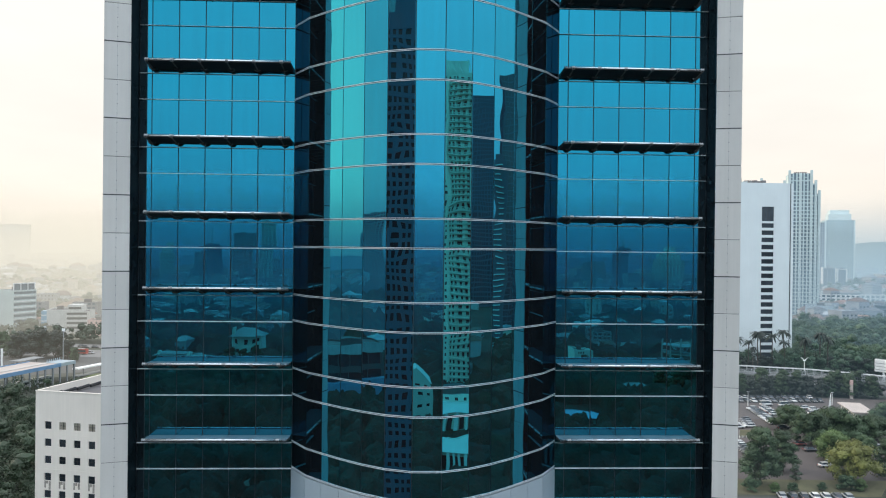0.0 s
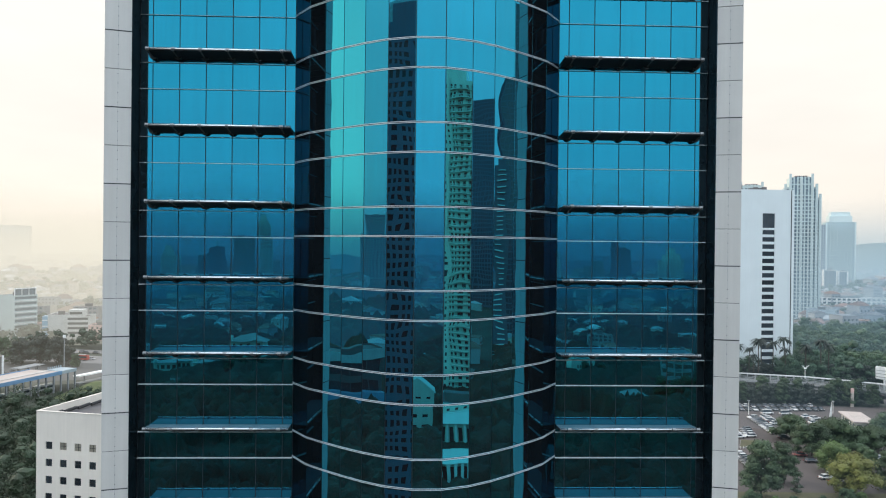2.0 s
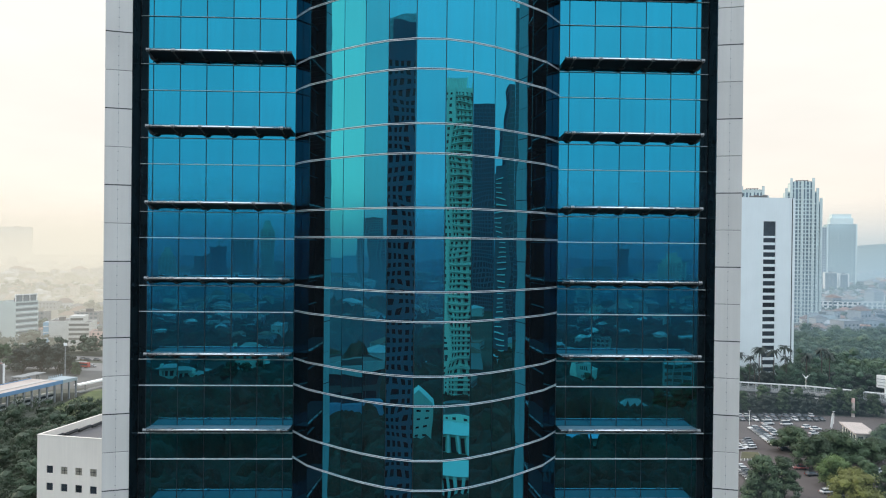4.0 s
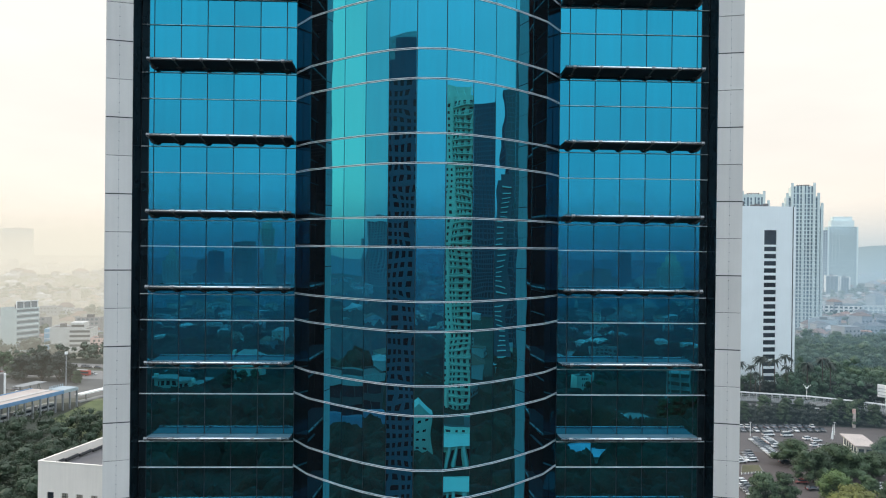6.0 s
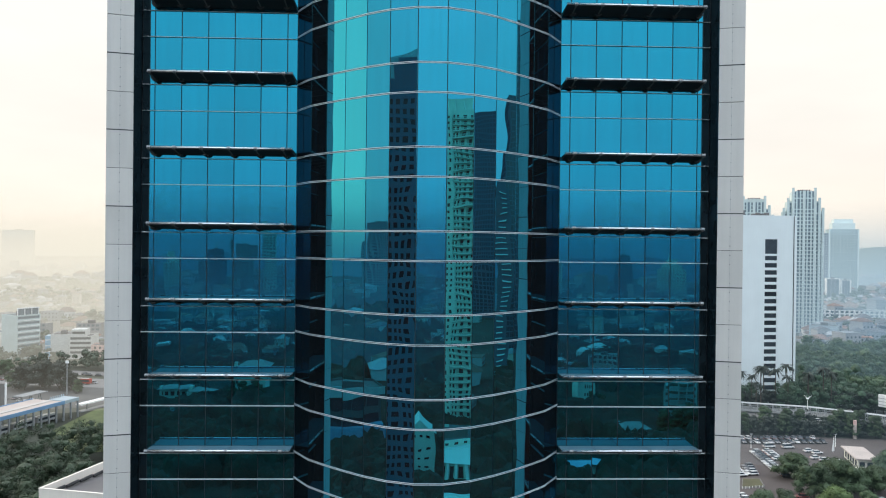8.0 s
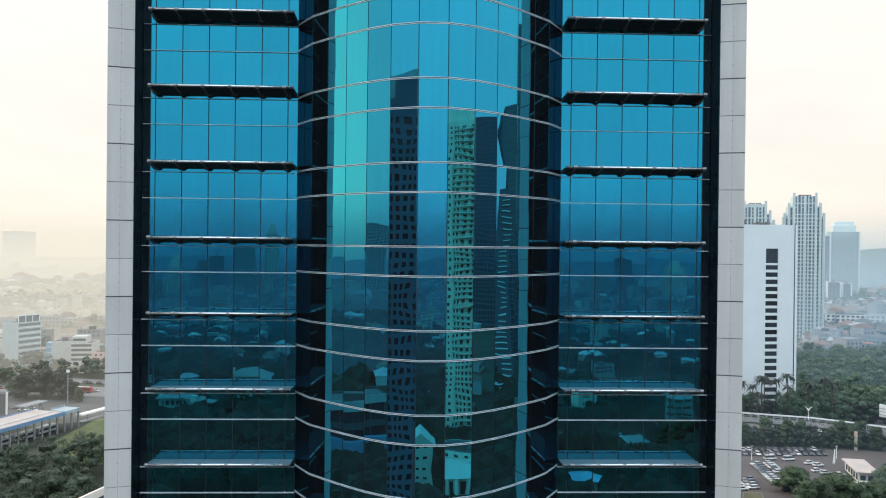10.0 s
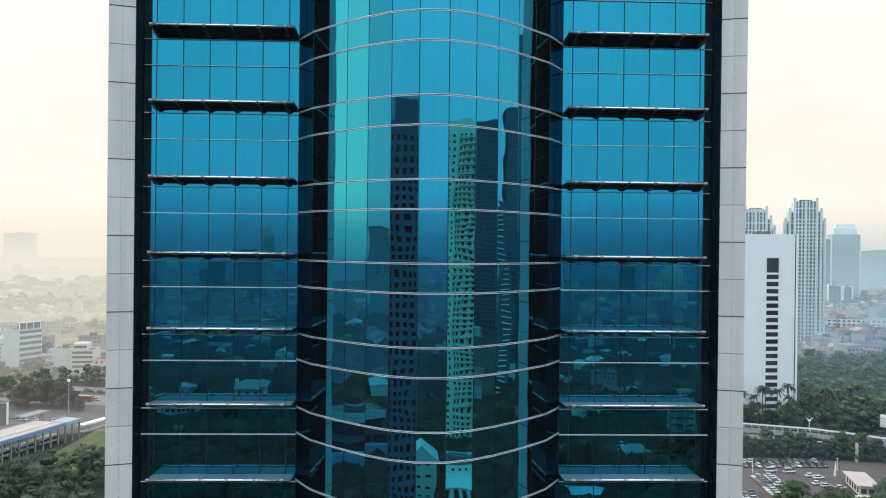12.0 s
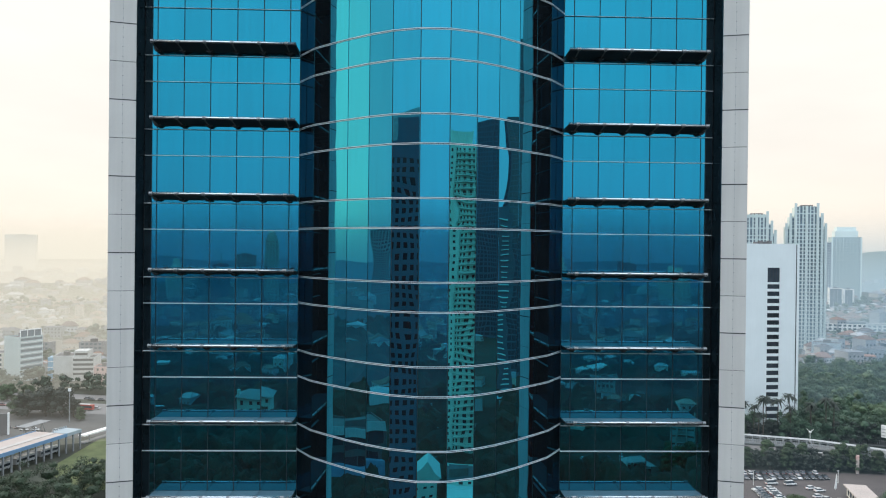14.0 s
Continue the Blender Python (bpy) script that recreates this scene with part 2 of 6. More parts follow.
LAWN = surf("mown_grass", (0.098, 0.118, 0.048), 0.95, vary=0.35, scale=0.2, fine=2.0)
YARD = surf("worn_paving", (0.078, 0.063, 0.058), 0.9, vary=0.2, scale=0.1, fine=2.0)
GRASS = surf("rough_grass", (0.085, 0.080, 0.038), 0.95, vary=0.45, scale=0.15, fine=2.0)
GROUND = surf("mixed_ground", (0.040, 0.046, 0.032), 0.95, vary=0.5, scale=0.03, fine=0.4)
# darker than real undergrowth: the shade of the trees is in the colour
SHADED_UNDERGROWTH = surf("undergrowth_with_painted_shade", (0.011, 0.016, 0.009), 0.95, vary=0.6, scale=0.12, fine=1.5)
TEAL_CLAD = surf("pale_teal_cladding", (0.66, 0.76, 0.76), 0.5, vary=0.06, scale=0.05, bump=0)
BARK = surf("bark", (0.075, 0.060, 0.048), 0.95, vary=0.3, scale=2.0)
LEAF = [surf(f"foliage_{k}", c, 0.6, vary=0.42, scale=0.16, bump=0, fine=0.9, each=0.16, island=0.08)
        for k, c in (("deep", (0.040, 0.070, 0.028)), ("mid", (0.040, 0.074, 0.028)), ("light", (0.130, 0.140, 0.026)), ("grey", (0.060, 0.082, 0.052)), ("wood", (0.036, 0.078, 0.040)), ("pale_wood", (0.070, 0.118, 0.052)), ("hedge", (0.022, 0.032, 0.022)), ("bright", (0.072, 0.118, 0.030)), ("shade", (0.026, 0.046, 0.022)))]
CITY = surf("mixed_house_walls", (0.50, 0.47, 0.43), 0.85, vary=0.15, scale=0.05, bump=0, island=0.25, palette=((0.52, 0.52, 0.52), (0.36, 0.37, 0.39), (0.62, 0.62, 0.62), (0.30, 0.34, 0.38), (0.44, 0.40, 0.36), (0.24, 0.26, 0.29)))
TILE_ROOF = surf("clay_and_sheet_roofs", (0.27, 0.20, 0.17), 0.85, vary=0.2, scale=0.08, bump=0, island=0.25, palette=((0.22, 0.13, 0.10), (0.18, 0.18, 0.19), (0.26, 0.16, 0.12), (0.20, 0.15, 0.13), (0.14, 0.15, 0.17), (0.40, 0.41, 0.42), (0.24, 0.14, 0.11), (0.18, 0.20, 0.22)))
PALE_ROOF = surf("pale_sheet_and_clay_roofs", (0.5, 0.5, 0.5), 0.6, vary=0.2, scale=0.1, bump=0, island=0.3, palette=((0.44, 0.45, 0.46), (0.22, 0.13, 0.10), (0.34, 0.36, 0.38), (0.52, 0.52, 0.51), (0.18, 0.19, 0.20), (0.30, 0.20, 0.16)))
PALE_STEEL = surf("pale_painted_steel", (0.36, 0.375, 0.38), 0.5, vary=0.08, scale=0.3, bump=0)
DECK = surf("light_concrete_girder", (0.36, 0.37, 0.375), 0.8, vary=0.12, scale=0.3, streak=0.15)
BARRIER = surf("pale_concrete_barrier", (0.25, 0.26, 0.265), 0.8, vary=0.12, scale=0.3, streak=0.15)
SHED_ROOF = surf("blue_sheet_roof", (0.36, 0.52, 0.66), 0.4, vary=0.12, scale=0.3, bump=0)
BLUE_FASCIA = surf("blue_painted_fascia", (0.15, 0.27, 0.42), 0.5, vary=0.12, scale=0.3)
BLUE_ROOF = surf("pale_blue_sheet_roof", (0.34, 0.40, 0.43), 0.5, vary=0.1, scale=0.3)
RUBBER = surf("tyre_rubber", (0.02, 0.02, 0.02), 0.8, bump=0)
RED = surf("red_paint", (0.42, 0.06, 0.04), 0.4, vary=0.1, bump=0, coat=0.5)
LAMP_RED = surf("tail_light", (0.35, 0.02, 0.02), 0.3, vary=0.05, bump=0)
LAMP_CLEAR = surf("head_light", (0.75, 0.75, 0.72), 0.2, vary=0.05, bump=0)
CAR_PAINT = {k: surf(f"{k}_car_paint", c, 0.28, 0.1, 0.04, 0.5, 0.0, each=0.06, coat=0.7)
             for k, c in (("white", (0.62, 0.62, 0.61)), ("silver", (0.42, 0.43, 0.44)), ("black", (0.02, 0.02, 0.022)), ("grey", (0.13, 0.13, 0.14)), ("red", (0.20, 0.05, 0.04)))}


# ---- makers ----
def box(bm, x0, x1, y0, y1, z0, z1, m=None):
    vs = [bm.verts.new(Vector(c)) for c in ((x0, y0, z0), (x1, y0, z0), (x1, y1, z0), (x0, y1, z0), (x0, y0, z1), (x1, y0, z1), (x1, y1, z1), (x0, y1, z1))]
    if m is not None:
        for v in vs:
            v.co = m @ v.co
    for f in ((0, 3, 2, 1), (4, 5, 6, 7), (0, 1, 5, 4), (1, 2, 6, 5), (2, 3, 7, 6), (3, 0, 4, 7)):
        bm.faces.new([vs[i] for i in f])
    return vs


def tube(bm, a, b, r0, r1=None, seg=8, caps=True):
    a, b = Vector(a), Vector(b)
    r1 = r0 if r1 is None else r1
    turn = (b - a).to_track_quat("Z", "Y").to_matrix()
    ring = [[bm.verts.new(p + turn @ Vector((r * math.cos(k * math.tau / seg), r * math.sin(k * math.tau / seg), 0))) for k in range(seg)] for p, r in ((a, r0), (b, r1))]
    for k in range(seg):
        bm.faces.new((ring[0][k], ring[0][(k + 1) % seg], ring[1][(k + 1) % seg], ring[1][k]))
    if caps:
        bm.faces.new(ring[0][::-1])
        bm.faces.new(ring[1])


def prism(bm, outline, axis_a, axis_b, depth, m=None):
    """The outline (a list of 2D points, anticlockwise) in the plane of two axes, pushed along depth."""
    A, B, D = Vector(axis_a), Vector(axis_b), Vector(depth)
    near = [bm.verts.new(A * u + B * v) for u, v in outline]
    far = [bm.verts.new(A * u + B * v + D) for u, v in outline]
    k = len(near)
    bm.faces.new(near[::-1])
    bm.faces.new(far)
    for i in range(k):
        bm.faces.new((near[i], near[(i + 1) % k], far[(i + 1) % k], far[i]))
    if m is not None:
        for v in near + far:
            v.co = m @ v.co


def mesh_of(name, bm, material, smooth=False):
    bmesh.ops.recalc_face_normals(bm, faces=bm.faces)
    me = bpy.data.meshes.new(name)
    bm.to_mesh(me)
    bm.free()
    me.materials.append(material)
    if smooth:
        me.shade_smooth()
    return me


def place(name, me, parent=None, m=None, label=""):
    ob = new(name, me)
    if parent is not None:
        ob.parent = parent
    if m is not None:
        ob.matrix_basis = m
    return tagged(ob, label)


def part(name, bm, material, parent, label="", m=None, smooth=False):
    return place(name, mesh_of(name, bm, material, smooth), parent, m, label)


def thing(name, label, category, m=None, group="", kind=""):
    ob = new(name)
    ob.empty_display_size = 0.3
    if m is not None:
        ob.matrix_basis = m
    return tagged(ob, label, category, group, kind)


def soup(name, verts, faces, material, parent=None):
    me = bpy.data.meshes.new(name)
    me.from_pydata(verts, [], faces)
    me.materials.append(material)
    return place(name, me, parent)


# ---- the ground ----
bm = bmesh.new()
R = 4600
ring = [bm.verts.new((R * math.cos(k * math.tau / 48), R * math.sin(k * math.tau / 48), 0)) for k in range(48)]
bm.faces.new(ring)
tagged(place("ground", mesh_of("ground", bm, GROUND)), "green-brown city ground of soil, grass and paving", "ground", kind="structure")

# ---- the tower ----
CX = -0.57                     # the tower's middle
FLOOR = 4.0
UPPER = 71.607                 # upper transom of the storey numbered 10; numbers fall upwards
BAND = 1.415                   # spandrel height between the two transoms of a storey
K0, K1 = -2, 17
COL_IN, COL_OUT = 15.57, 16.98
PIER_OUT, PIER_OUT_Y = 16.86, -1.32
PIER_IN, PIER_IN_Y = 15.60, -0.92
WING_DZ, BAY_DZ = -0.058, 0.047   # the levels of the wings and of the bay differ slightly
WING_Y = 0.38                  # the flat wings stand back behind the bay
BAY = [(0.71, -5.81), (2.036, -5.275), (3.185, -4.44), (4.30, -3.412), (5.32, -2.37), (6.24, -1.35), (7.215, WING_Y)]
WING = [7.215, 7.77, 9.195, 10.62, 12.045, 13.47, 14.90, 15.175, 15.56]
TOP, BOTTOM = UPPER - FLOOR * (K0 - 10), UPPER - FLOOR * (K1 - 10) - BAND


def upper(k):
    return UPPER - FLOOR * (k - 10)


pane_meshes = {}


def pane_mesh(w, h, material):
    """A pane w by h, its outer face in the plane y = 0, with a chamfered rim."""
    key = (round(w, 3), round(h, 3), material.name)
    if key not in pane_meshes:
        bm = bmesh.new()
        a, b, c = w / 2 - 0.021, h / 2 - 0.012, 0.006
        front = [bm.verts.new((x, 0, z)) for x, z in ((-a + c, -b + c), (a - c, -b + c), (a - c, b - c), (-a + c, b - c))]
        rim = [bm.verts.new((x, 0.008, z)) for x, z in ((-a, -b), (a, -b), (a, b), (-a, b))]
        back = [bm.verts.new((x, 0.03, z)) for x, z in ((-a, -b), (a, -b), (a, b), (-a, b))]
        bm.faces.new(front)
        bm.faces.new(back[::-1])
        for i in range(4):
            j = (i + 1) % 4
            bm.faces.new((front[j], front[i], rim[i], rim[j]))
            bm.faces.new((rim[j], rim[i], back[i], back[j]))
        pane_meshes[key] = mesh_of("pane", bm, material)
    return pane_meshes[key]


rng = random.Random(7)


def rows_of_panes():
    for k in range(K0, K1):
        yield k, upper(k) - BAND, upper(k)
        yield k, upper(k + 1), upper(k) - BAND


def build_wing(side):
    word = "east" if side > 0 else "west"
    wall = thing(f"wall_{word}", "flat curtain wall of blue reflective glass with pale transoms", "glass wall", pose(0, WING_Y, 0), kind="structure")
    x0, x1 = sorted((CX + side * WING[0], CX + side * COL_IN))
    bm = bmesh.new()
    box(bm, x0, x1, 0.034, 0.30, BOTTOM, TOP)
    part("backing", bm, SEALANT, wall, "dark joints and frame behind the panes")
    for k, z0, z1 in rows_of_panes():
        for a, b in zip(WING, WING[1:]):
            tilt = pose(CX + side * (a + b) / 2, 0, (z0 + z1) / 2 + WING_DZ, rng.gauss(0, 0.05), 0, rng.gauss(0, 0.06))
            place("pane", pane_mesh(b - a, z1 - z0, DARK_GLASS if a > 15.1 else GLASS), wall, tilt)
    bm = bmesh.new()
    prism(bm, [(-0.115, -0.018), (-0.115, -0.006), (0.03, 0.034), (0.03, -0.018)], (0, 1, 0), (0, 0, 1), (x1 - x0 - 0.04, 0, 0), pose(x0 + 0.02, 0, 0))
    bar = mesh_of("transom", bm, TRANSOM)
    for k in range(K0, K1 + 1):
        for z in (upper(k), upper(k) - BAND):
            place("transom", bar, wall, pose(0, 0, z + WING_DZ))
    # sunshades: a front tube, five sheets and brackets under the joints
    stations = WING[1:6] + [14.78]
    fx0, fx1 = sorted((CX + side * 7.28, CX + side * 14.88))
    bm = bmesh.new()
    tube(bm, (fx0, -1.35, 0.392), (fx1, -1.35, 0.392), 0.074, seg=14)
    rod = mesh_of("tube", bm, TUBE, True)
    bm = bmesh.new()
    tube(bm, (-0.085, -1.35, 0.392), (-0.035, -1.35, 0.392), 0.098, seg=14)
    tube(bm, (-0.035, -1.35, 0.392), (0.035, -1.35, 0.392), 0.082, seg=14)
    tube(bm, (0.035, -1.35, 0.392), (0.085, -1.35, 0.392), 0.098, seg=14)
    collar = mesh_of("collar", bm, COLLAR)
    sheets = []
    edges = [7.28] + list(stations[1:-1]) + [14.88]
    for a, b in zip(edges, edges[1:]):
        u0, u1 = sorted((CX + side * (a + 0.012), CX + side * (b - 0.012)))
        bm = bmesh.new()
        prism(bm, [(-1.30, 0.380), (-1.30, 0.400), (-0.02, 0.345), (-0.02, 0.325)], (0, 1, 0), (0, 0, 1), (u1 - u0, 0, 0), pose(u0, 0, 0))
        sheets.append(mesh_of("sheet", bm, SHADE_TOP))
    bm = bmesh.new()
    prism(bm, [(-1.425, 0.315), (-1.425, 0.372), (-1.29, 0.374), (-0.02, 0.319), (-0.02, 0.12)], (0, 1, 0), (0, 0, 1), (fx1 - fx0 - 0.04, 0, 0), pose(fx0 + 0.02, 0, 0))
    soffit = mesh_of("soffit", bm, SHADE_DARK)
    bm = bmesh.new()
    arc = [(0.23 * math.cos(a), -0.28 * math.sin(a)) for a in [math.pi * k / 10 for k in range(11)]]
    prism(bm, [(u, v + 0.315) for u, v in arc][::-1], (1, 0, 0), (0, 0, 1), (0, 0.34, 0), pose(0, -0.40, 0))
    gusset = mesh_of("bracket", bm, SHADE_DARK)
    bm = bmesh.new()
    prism(bm, [(-1.40, 0.285), (-1.40, 0.34), (-0.03, 0.14), (-0.03, 0.09)], (0, 1, 0), (0, 0, 1), (0.07, 0, 0), pose(-0.035, 0, 0))
    fin = mesh_of("fin", bm, FIN)
    for k in range(K0, K1 + 1):
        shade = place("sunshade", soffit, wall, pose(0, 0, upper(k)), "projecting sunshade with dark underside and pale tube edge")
        place("tube", rod, shade)
        for me in sheets:
            place("sheet", me, shade)
        for x in stations:
            place("collar", collar, shade, pose(CX + side * x, 0, 0))
            place("bracket", gusset, shade, pose(CX + side * x, 0, 0))
            place("fin", fin, shade, pose(CX + side * x, 0, 0))
    return wall


def build_bay():
    wall = thing("wall_bay", "bowed faceted bay of blue reflective glass panes", "glass wall", kind="structure")
    pts = [(CX - a, y) for a, y in BAY[::-1]] + [(CX + a, y) for a, y in BAY]
    # black frame just behind the panes
    inner = []
    for i, (x, y) in enumerate(pts):
        n = Vector((0, 0))
        for j in (i - 1, i):
            if 0 <= j < len(pts) - 1:
                t = Vector(pts[j + 1]) - Vector(pts[j])
                n += Vector((-t.y, t.x)).normalized()
        n.normalize()
        inner.append((x + n.x * 0.034, min(y + n.y * 0.034, WING_Y + 0.2)))
    bm = bmesh.new()
    low, high = upper(15) - BAND, TOP
    prism(bm, [(x, y) for x, y in inner] + [(inner[-1][0], WING_Y + 0.3), (inner[0][0], WING_Y + 0.3)], (1, 0, 0), (0, 1, 0), (0, 0, high - low), pose(0, 0, low))
    part("backing", bm, SEALANT, wall, "dark joints and frame behind the panes")
    facets = []
    for (xa, ya), (xb, yb) in zip(pts, pts[1:]):
        facets.append(((xa + xb) / 2, (ya + yb) / 2, math.hypot(xb - xa, yb - ya), math.degrees(math.atan2(yb - ya, xb - xa))))
    for k, z0, z1 in rows_of_panes():
        if k > 15 or (k == 15 and z1 < upper(15)):
            continue
        for i, (x, y, w, turn) in enumerate(facets):
            m = pose(x, y, (z0 + z1) / 2 + BAY_DZ, rng.gauss(0, 0.04), 0, turn + rng.gauss(0, 0.05))
            place("pane", pane_mesh(w, z1 - z0, DIM_RETURN_GLASS if i in (0, 1, 11, 12) else BAY_GLASS), wall, m)
    # transoms: two thin rails on each line
    bm = bmesh.new()
    for x, y, w, turn in facets:
        m = pose(x, y, 0, 0, 0, turn)
        box(bm, -w / 2, w / 2, -0.03, 0.03, 0.020, 0.042, m)
        box(bm, -w / 2, w / 2, -0.03, 0.03, -0.042, -0.020, m)
    rail = mesh_of("transom", bm, RAIL)
    for k in range(K0, 16):
        for z in (upper(k), upper(k) - BAND):
            place("transom", rail, wall, pose(0, 0, z + BAY_DZ))
    # the metal skirt under the glass
    zs = [low - 0.06 - 2.0 * i for i in range(4)]
    for z1 in zs:
        for x, y, w, turn in facets:
            bm = bmesh.new()
            box(bm, -w / 2 + 0.012, w / 2 - 0.012, -0.05, 0.10, -1.98, 0)
            part("skirt_panel", bm, SKIRT, wall, m=pose(x, y, z1, 0, 0, turn))
    bm = bmesh.new()
    prism(bm, [(x, y) for x, y in inner] + [(inner[-1][0], WING_Y + 0.3), (inner[0][0], WING_Y + 0.3)], (1, 0, 0), (0, 1, 0), (0, 0, 8), pose(0, 0.09, low - 8.1))
    part("skirt_core", bm, JOINT, wall)
    return wall


def build_column(side):
    word = "east" if side > 0 else "west"
    col = thing(f"column_{word}", "full-height corner pier clad in light grey panels", "pier", kind="structure")
    # the clad face is turned a little: its outer edge stands forward of the inner one
    xi, xo, lean = CX + side * PIER_IN, CX + side * PIER_OUT, PIER_OUT_Y - PIER_IN_Y
    w = math.hypot(PIER_OUT - PIER_IN, lean)
    turn = math.degrees(math.atan2(lean, PIER_OUT - PIER_IN)) * side
    bm = bmesh.new()
    prism(bm, [(xi + side * 0.022, PIER_IN_Y + 0.045), (xo - side * 0.022, PIER_OUT_Y + 0.045), (xo - side * 0.022, 20), (xi + side * 0.022, 20)], (1, 0, 0), (0, 1, 0), (0, 0, TOP - BOTTOM + 4), pose(0, 0, BOTTOM - 2))
    part("core", bm, JOINT, col)
    u0, u1 = sorted((0.0, side * w))
    bm = bmesh.new()
    box(bm, u0, u1, 0, 0.04, 0.012, 1.988)
    bmesh.ops.bevel(bm, geom=bm.edges[:], offset=0.012, segments=1, affect="EDGES")
    face = mesh_of("panel", bm, PANEL)
    bm = bmesh.new()
    for k in range(4):
        tube(bm, (side * w / 2, -0.004, 0.25 + 0.5 * k), (side * w / 2, 0.01, 0.25 + 0.5 * k), 0.022, seg=6)
    dots = mesh_of("fixing", bm, JOINT)
    bm = bmesh.new()
    box(bm, side * w / 2 - 0.005, side * w / 2 + 0.005, -0.003, 0.01, 0.02, 1.98)
    seam = mesh_of("seam", bm, COLLAR)
    bm = bmesh.new()
    box(bm, u0 + 0.01, u1 - 0.01, -0.004, 0.038, -0.028, 0.028)
    groove = mesh_of("joint", bm, JOINT)
    bm = bmesh.new()
    box(bm, *sorted((xo - side * 0.002, xo - side * 0.02)), PIER_OUT_Y + 0.05, 20, BOTTOM - 2, TOP + 2)
    part("side_face", bm, PANEL, col)
    z = UPPER + 1.26 - FLOOR * (K1 - 9)
    while z < TOP:
        for half in (0, 2.0):
            p = place("panel", face, col, pose(xi, PIER_IN_Y, z + half, 0, 0, turn))
            place("fixing", dots, p)
            place("seam", seam, p)
        place("joint", groove, col, pose(xi, PIER_IN_Y, z, 0, 0, turn))
        z += FLOOR
    # inner side of the pier: dark glass strip with the transoms running on
    bm = bmesh.new()
    u = CX + side * PIER_IN
    box(bm, *sorted((u + side * 0.021, u - side * 0.012)), PIER_IN_Y + 0.045, WING_Y - 0.02, BOTTOM, TOP)
    part("reveal", bm, DARK_GLASS, col, "dark glossy strip between pier and wall")
    return col


build_wing(-1)
build_wing(1)
build_bay()
build_column(-1)
build_column(1)
core = thing("tower_body", "body of the office tower behind its glass front", "tower", kind="structure")
bm = bmesh.new()
box(bm, CX - COL_OUT + 0.1, CX + COL_OUT - 0.1, 0.72, 30, 0, TOP + 1)
part("body", bm, GASKET, core)
bm = bmesh.new()
box(bm, CX - COL_OUT, CX + COL_OUT, -1.0, 0.71, 0, BOTTOM - 2.05)
part("lower_wall", bm, SKIRT, core, "plain lower storeys")
bm = bmesh.new()
box(bm, CX - COL_OUT - 0.2, CX + COL_OUT + 0.2, -6.2, 30.2, TOP + 2.1, TOP + 3.2)
part("roof", bm, SKIRT, core)

# ---- haze put in as added glowing see-through sheets, clear at the top ----
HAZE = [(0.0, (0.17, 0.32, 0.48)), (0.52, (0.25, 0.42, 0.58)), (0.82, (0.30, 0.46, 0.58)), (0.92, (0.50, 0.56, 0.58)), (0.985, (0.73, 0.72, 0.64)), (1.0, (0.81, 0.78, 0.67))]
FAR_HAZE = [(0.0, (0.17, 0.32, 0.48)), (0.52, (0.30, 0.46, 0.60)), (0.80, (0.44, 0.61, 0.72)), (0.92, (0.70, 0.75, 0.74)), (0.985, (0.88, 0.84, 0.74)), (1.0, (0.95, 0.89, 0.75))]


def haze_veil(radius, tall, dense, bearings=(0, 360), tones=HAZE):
    m, n, l, b = shader("painted_haze")
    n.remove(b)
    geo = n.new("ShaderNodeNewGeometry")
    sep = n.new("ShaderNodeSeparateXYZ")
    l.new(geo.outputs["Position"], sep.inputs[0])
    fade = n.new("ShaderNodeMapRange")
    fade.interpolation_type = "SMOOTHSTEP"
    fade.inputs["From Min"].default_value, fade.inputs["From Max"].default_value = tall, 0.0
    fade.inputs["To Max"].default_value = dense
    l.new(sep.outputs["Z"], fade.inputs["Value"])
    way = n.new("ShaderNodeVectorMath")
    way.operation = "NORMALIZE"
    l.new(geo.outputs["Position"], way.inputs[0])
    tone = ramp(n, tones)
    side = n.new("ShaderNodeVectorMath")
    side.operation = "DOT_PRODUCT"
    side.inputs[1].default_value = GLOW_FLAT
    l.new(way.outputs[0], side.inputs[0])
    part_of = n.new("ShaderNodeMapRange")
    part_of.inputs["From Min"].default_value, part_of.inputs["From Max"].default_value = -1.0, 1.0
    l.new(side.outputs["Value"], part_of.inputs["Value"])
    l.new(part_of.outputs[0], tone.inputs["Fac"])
    # the sheet glows in the haze tone; no lamp stands there
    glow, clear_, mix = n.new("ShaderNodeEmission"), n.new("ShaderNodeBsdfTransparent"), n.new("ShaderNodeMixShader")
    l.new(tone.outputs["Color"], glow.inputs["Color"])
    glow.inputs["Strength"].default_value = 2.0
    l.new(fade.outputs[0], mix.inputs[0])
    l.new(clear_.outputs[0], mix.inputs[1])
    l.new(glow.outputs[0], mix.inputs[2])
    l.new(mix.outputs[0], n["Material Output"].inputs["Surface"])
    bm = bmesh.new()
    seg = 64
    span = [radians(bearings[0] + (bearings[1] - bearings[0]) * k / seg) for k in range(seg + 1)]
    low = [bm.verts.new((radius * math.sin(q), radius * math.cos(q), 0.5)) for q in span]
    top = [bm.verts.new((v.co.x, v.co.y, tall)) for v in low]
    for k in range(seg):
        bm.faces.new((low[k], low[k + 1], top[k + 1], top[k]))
    tagged(place("backdrop", mesh_of("backdrop", bm, m)), "added see-through glowing sheet that stands in for haze", "haze", kind="structure")


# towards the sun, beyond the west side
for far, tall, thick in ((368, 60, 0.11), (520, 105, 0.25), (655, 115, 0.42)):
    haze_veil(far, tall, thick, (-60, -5))
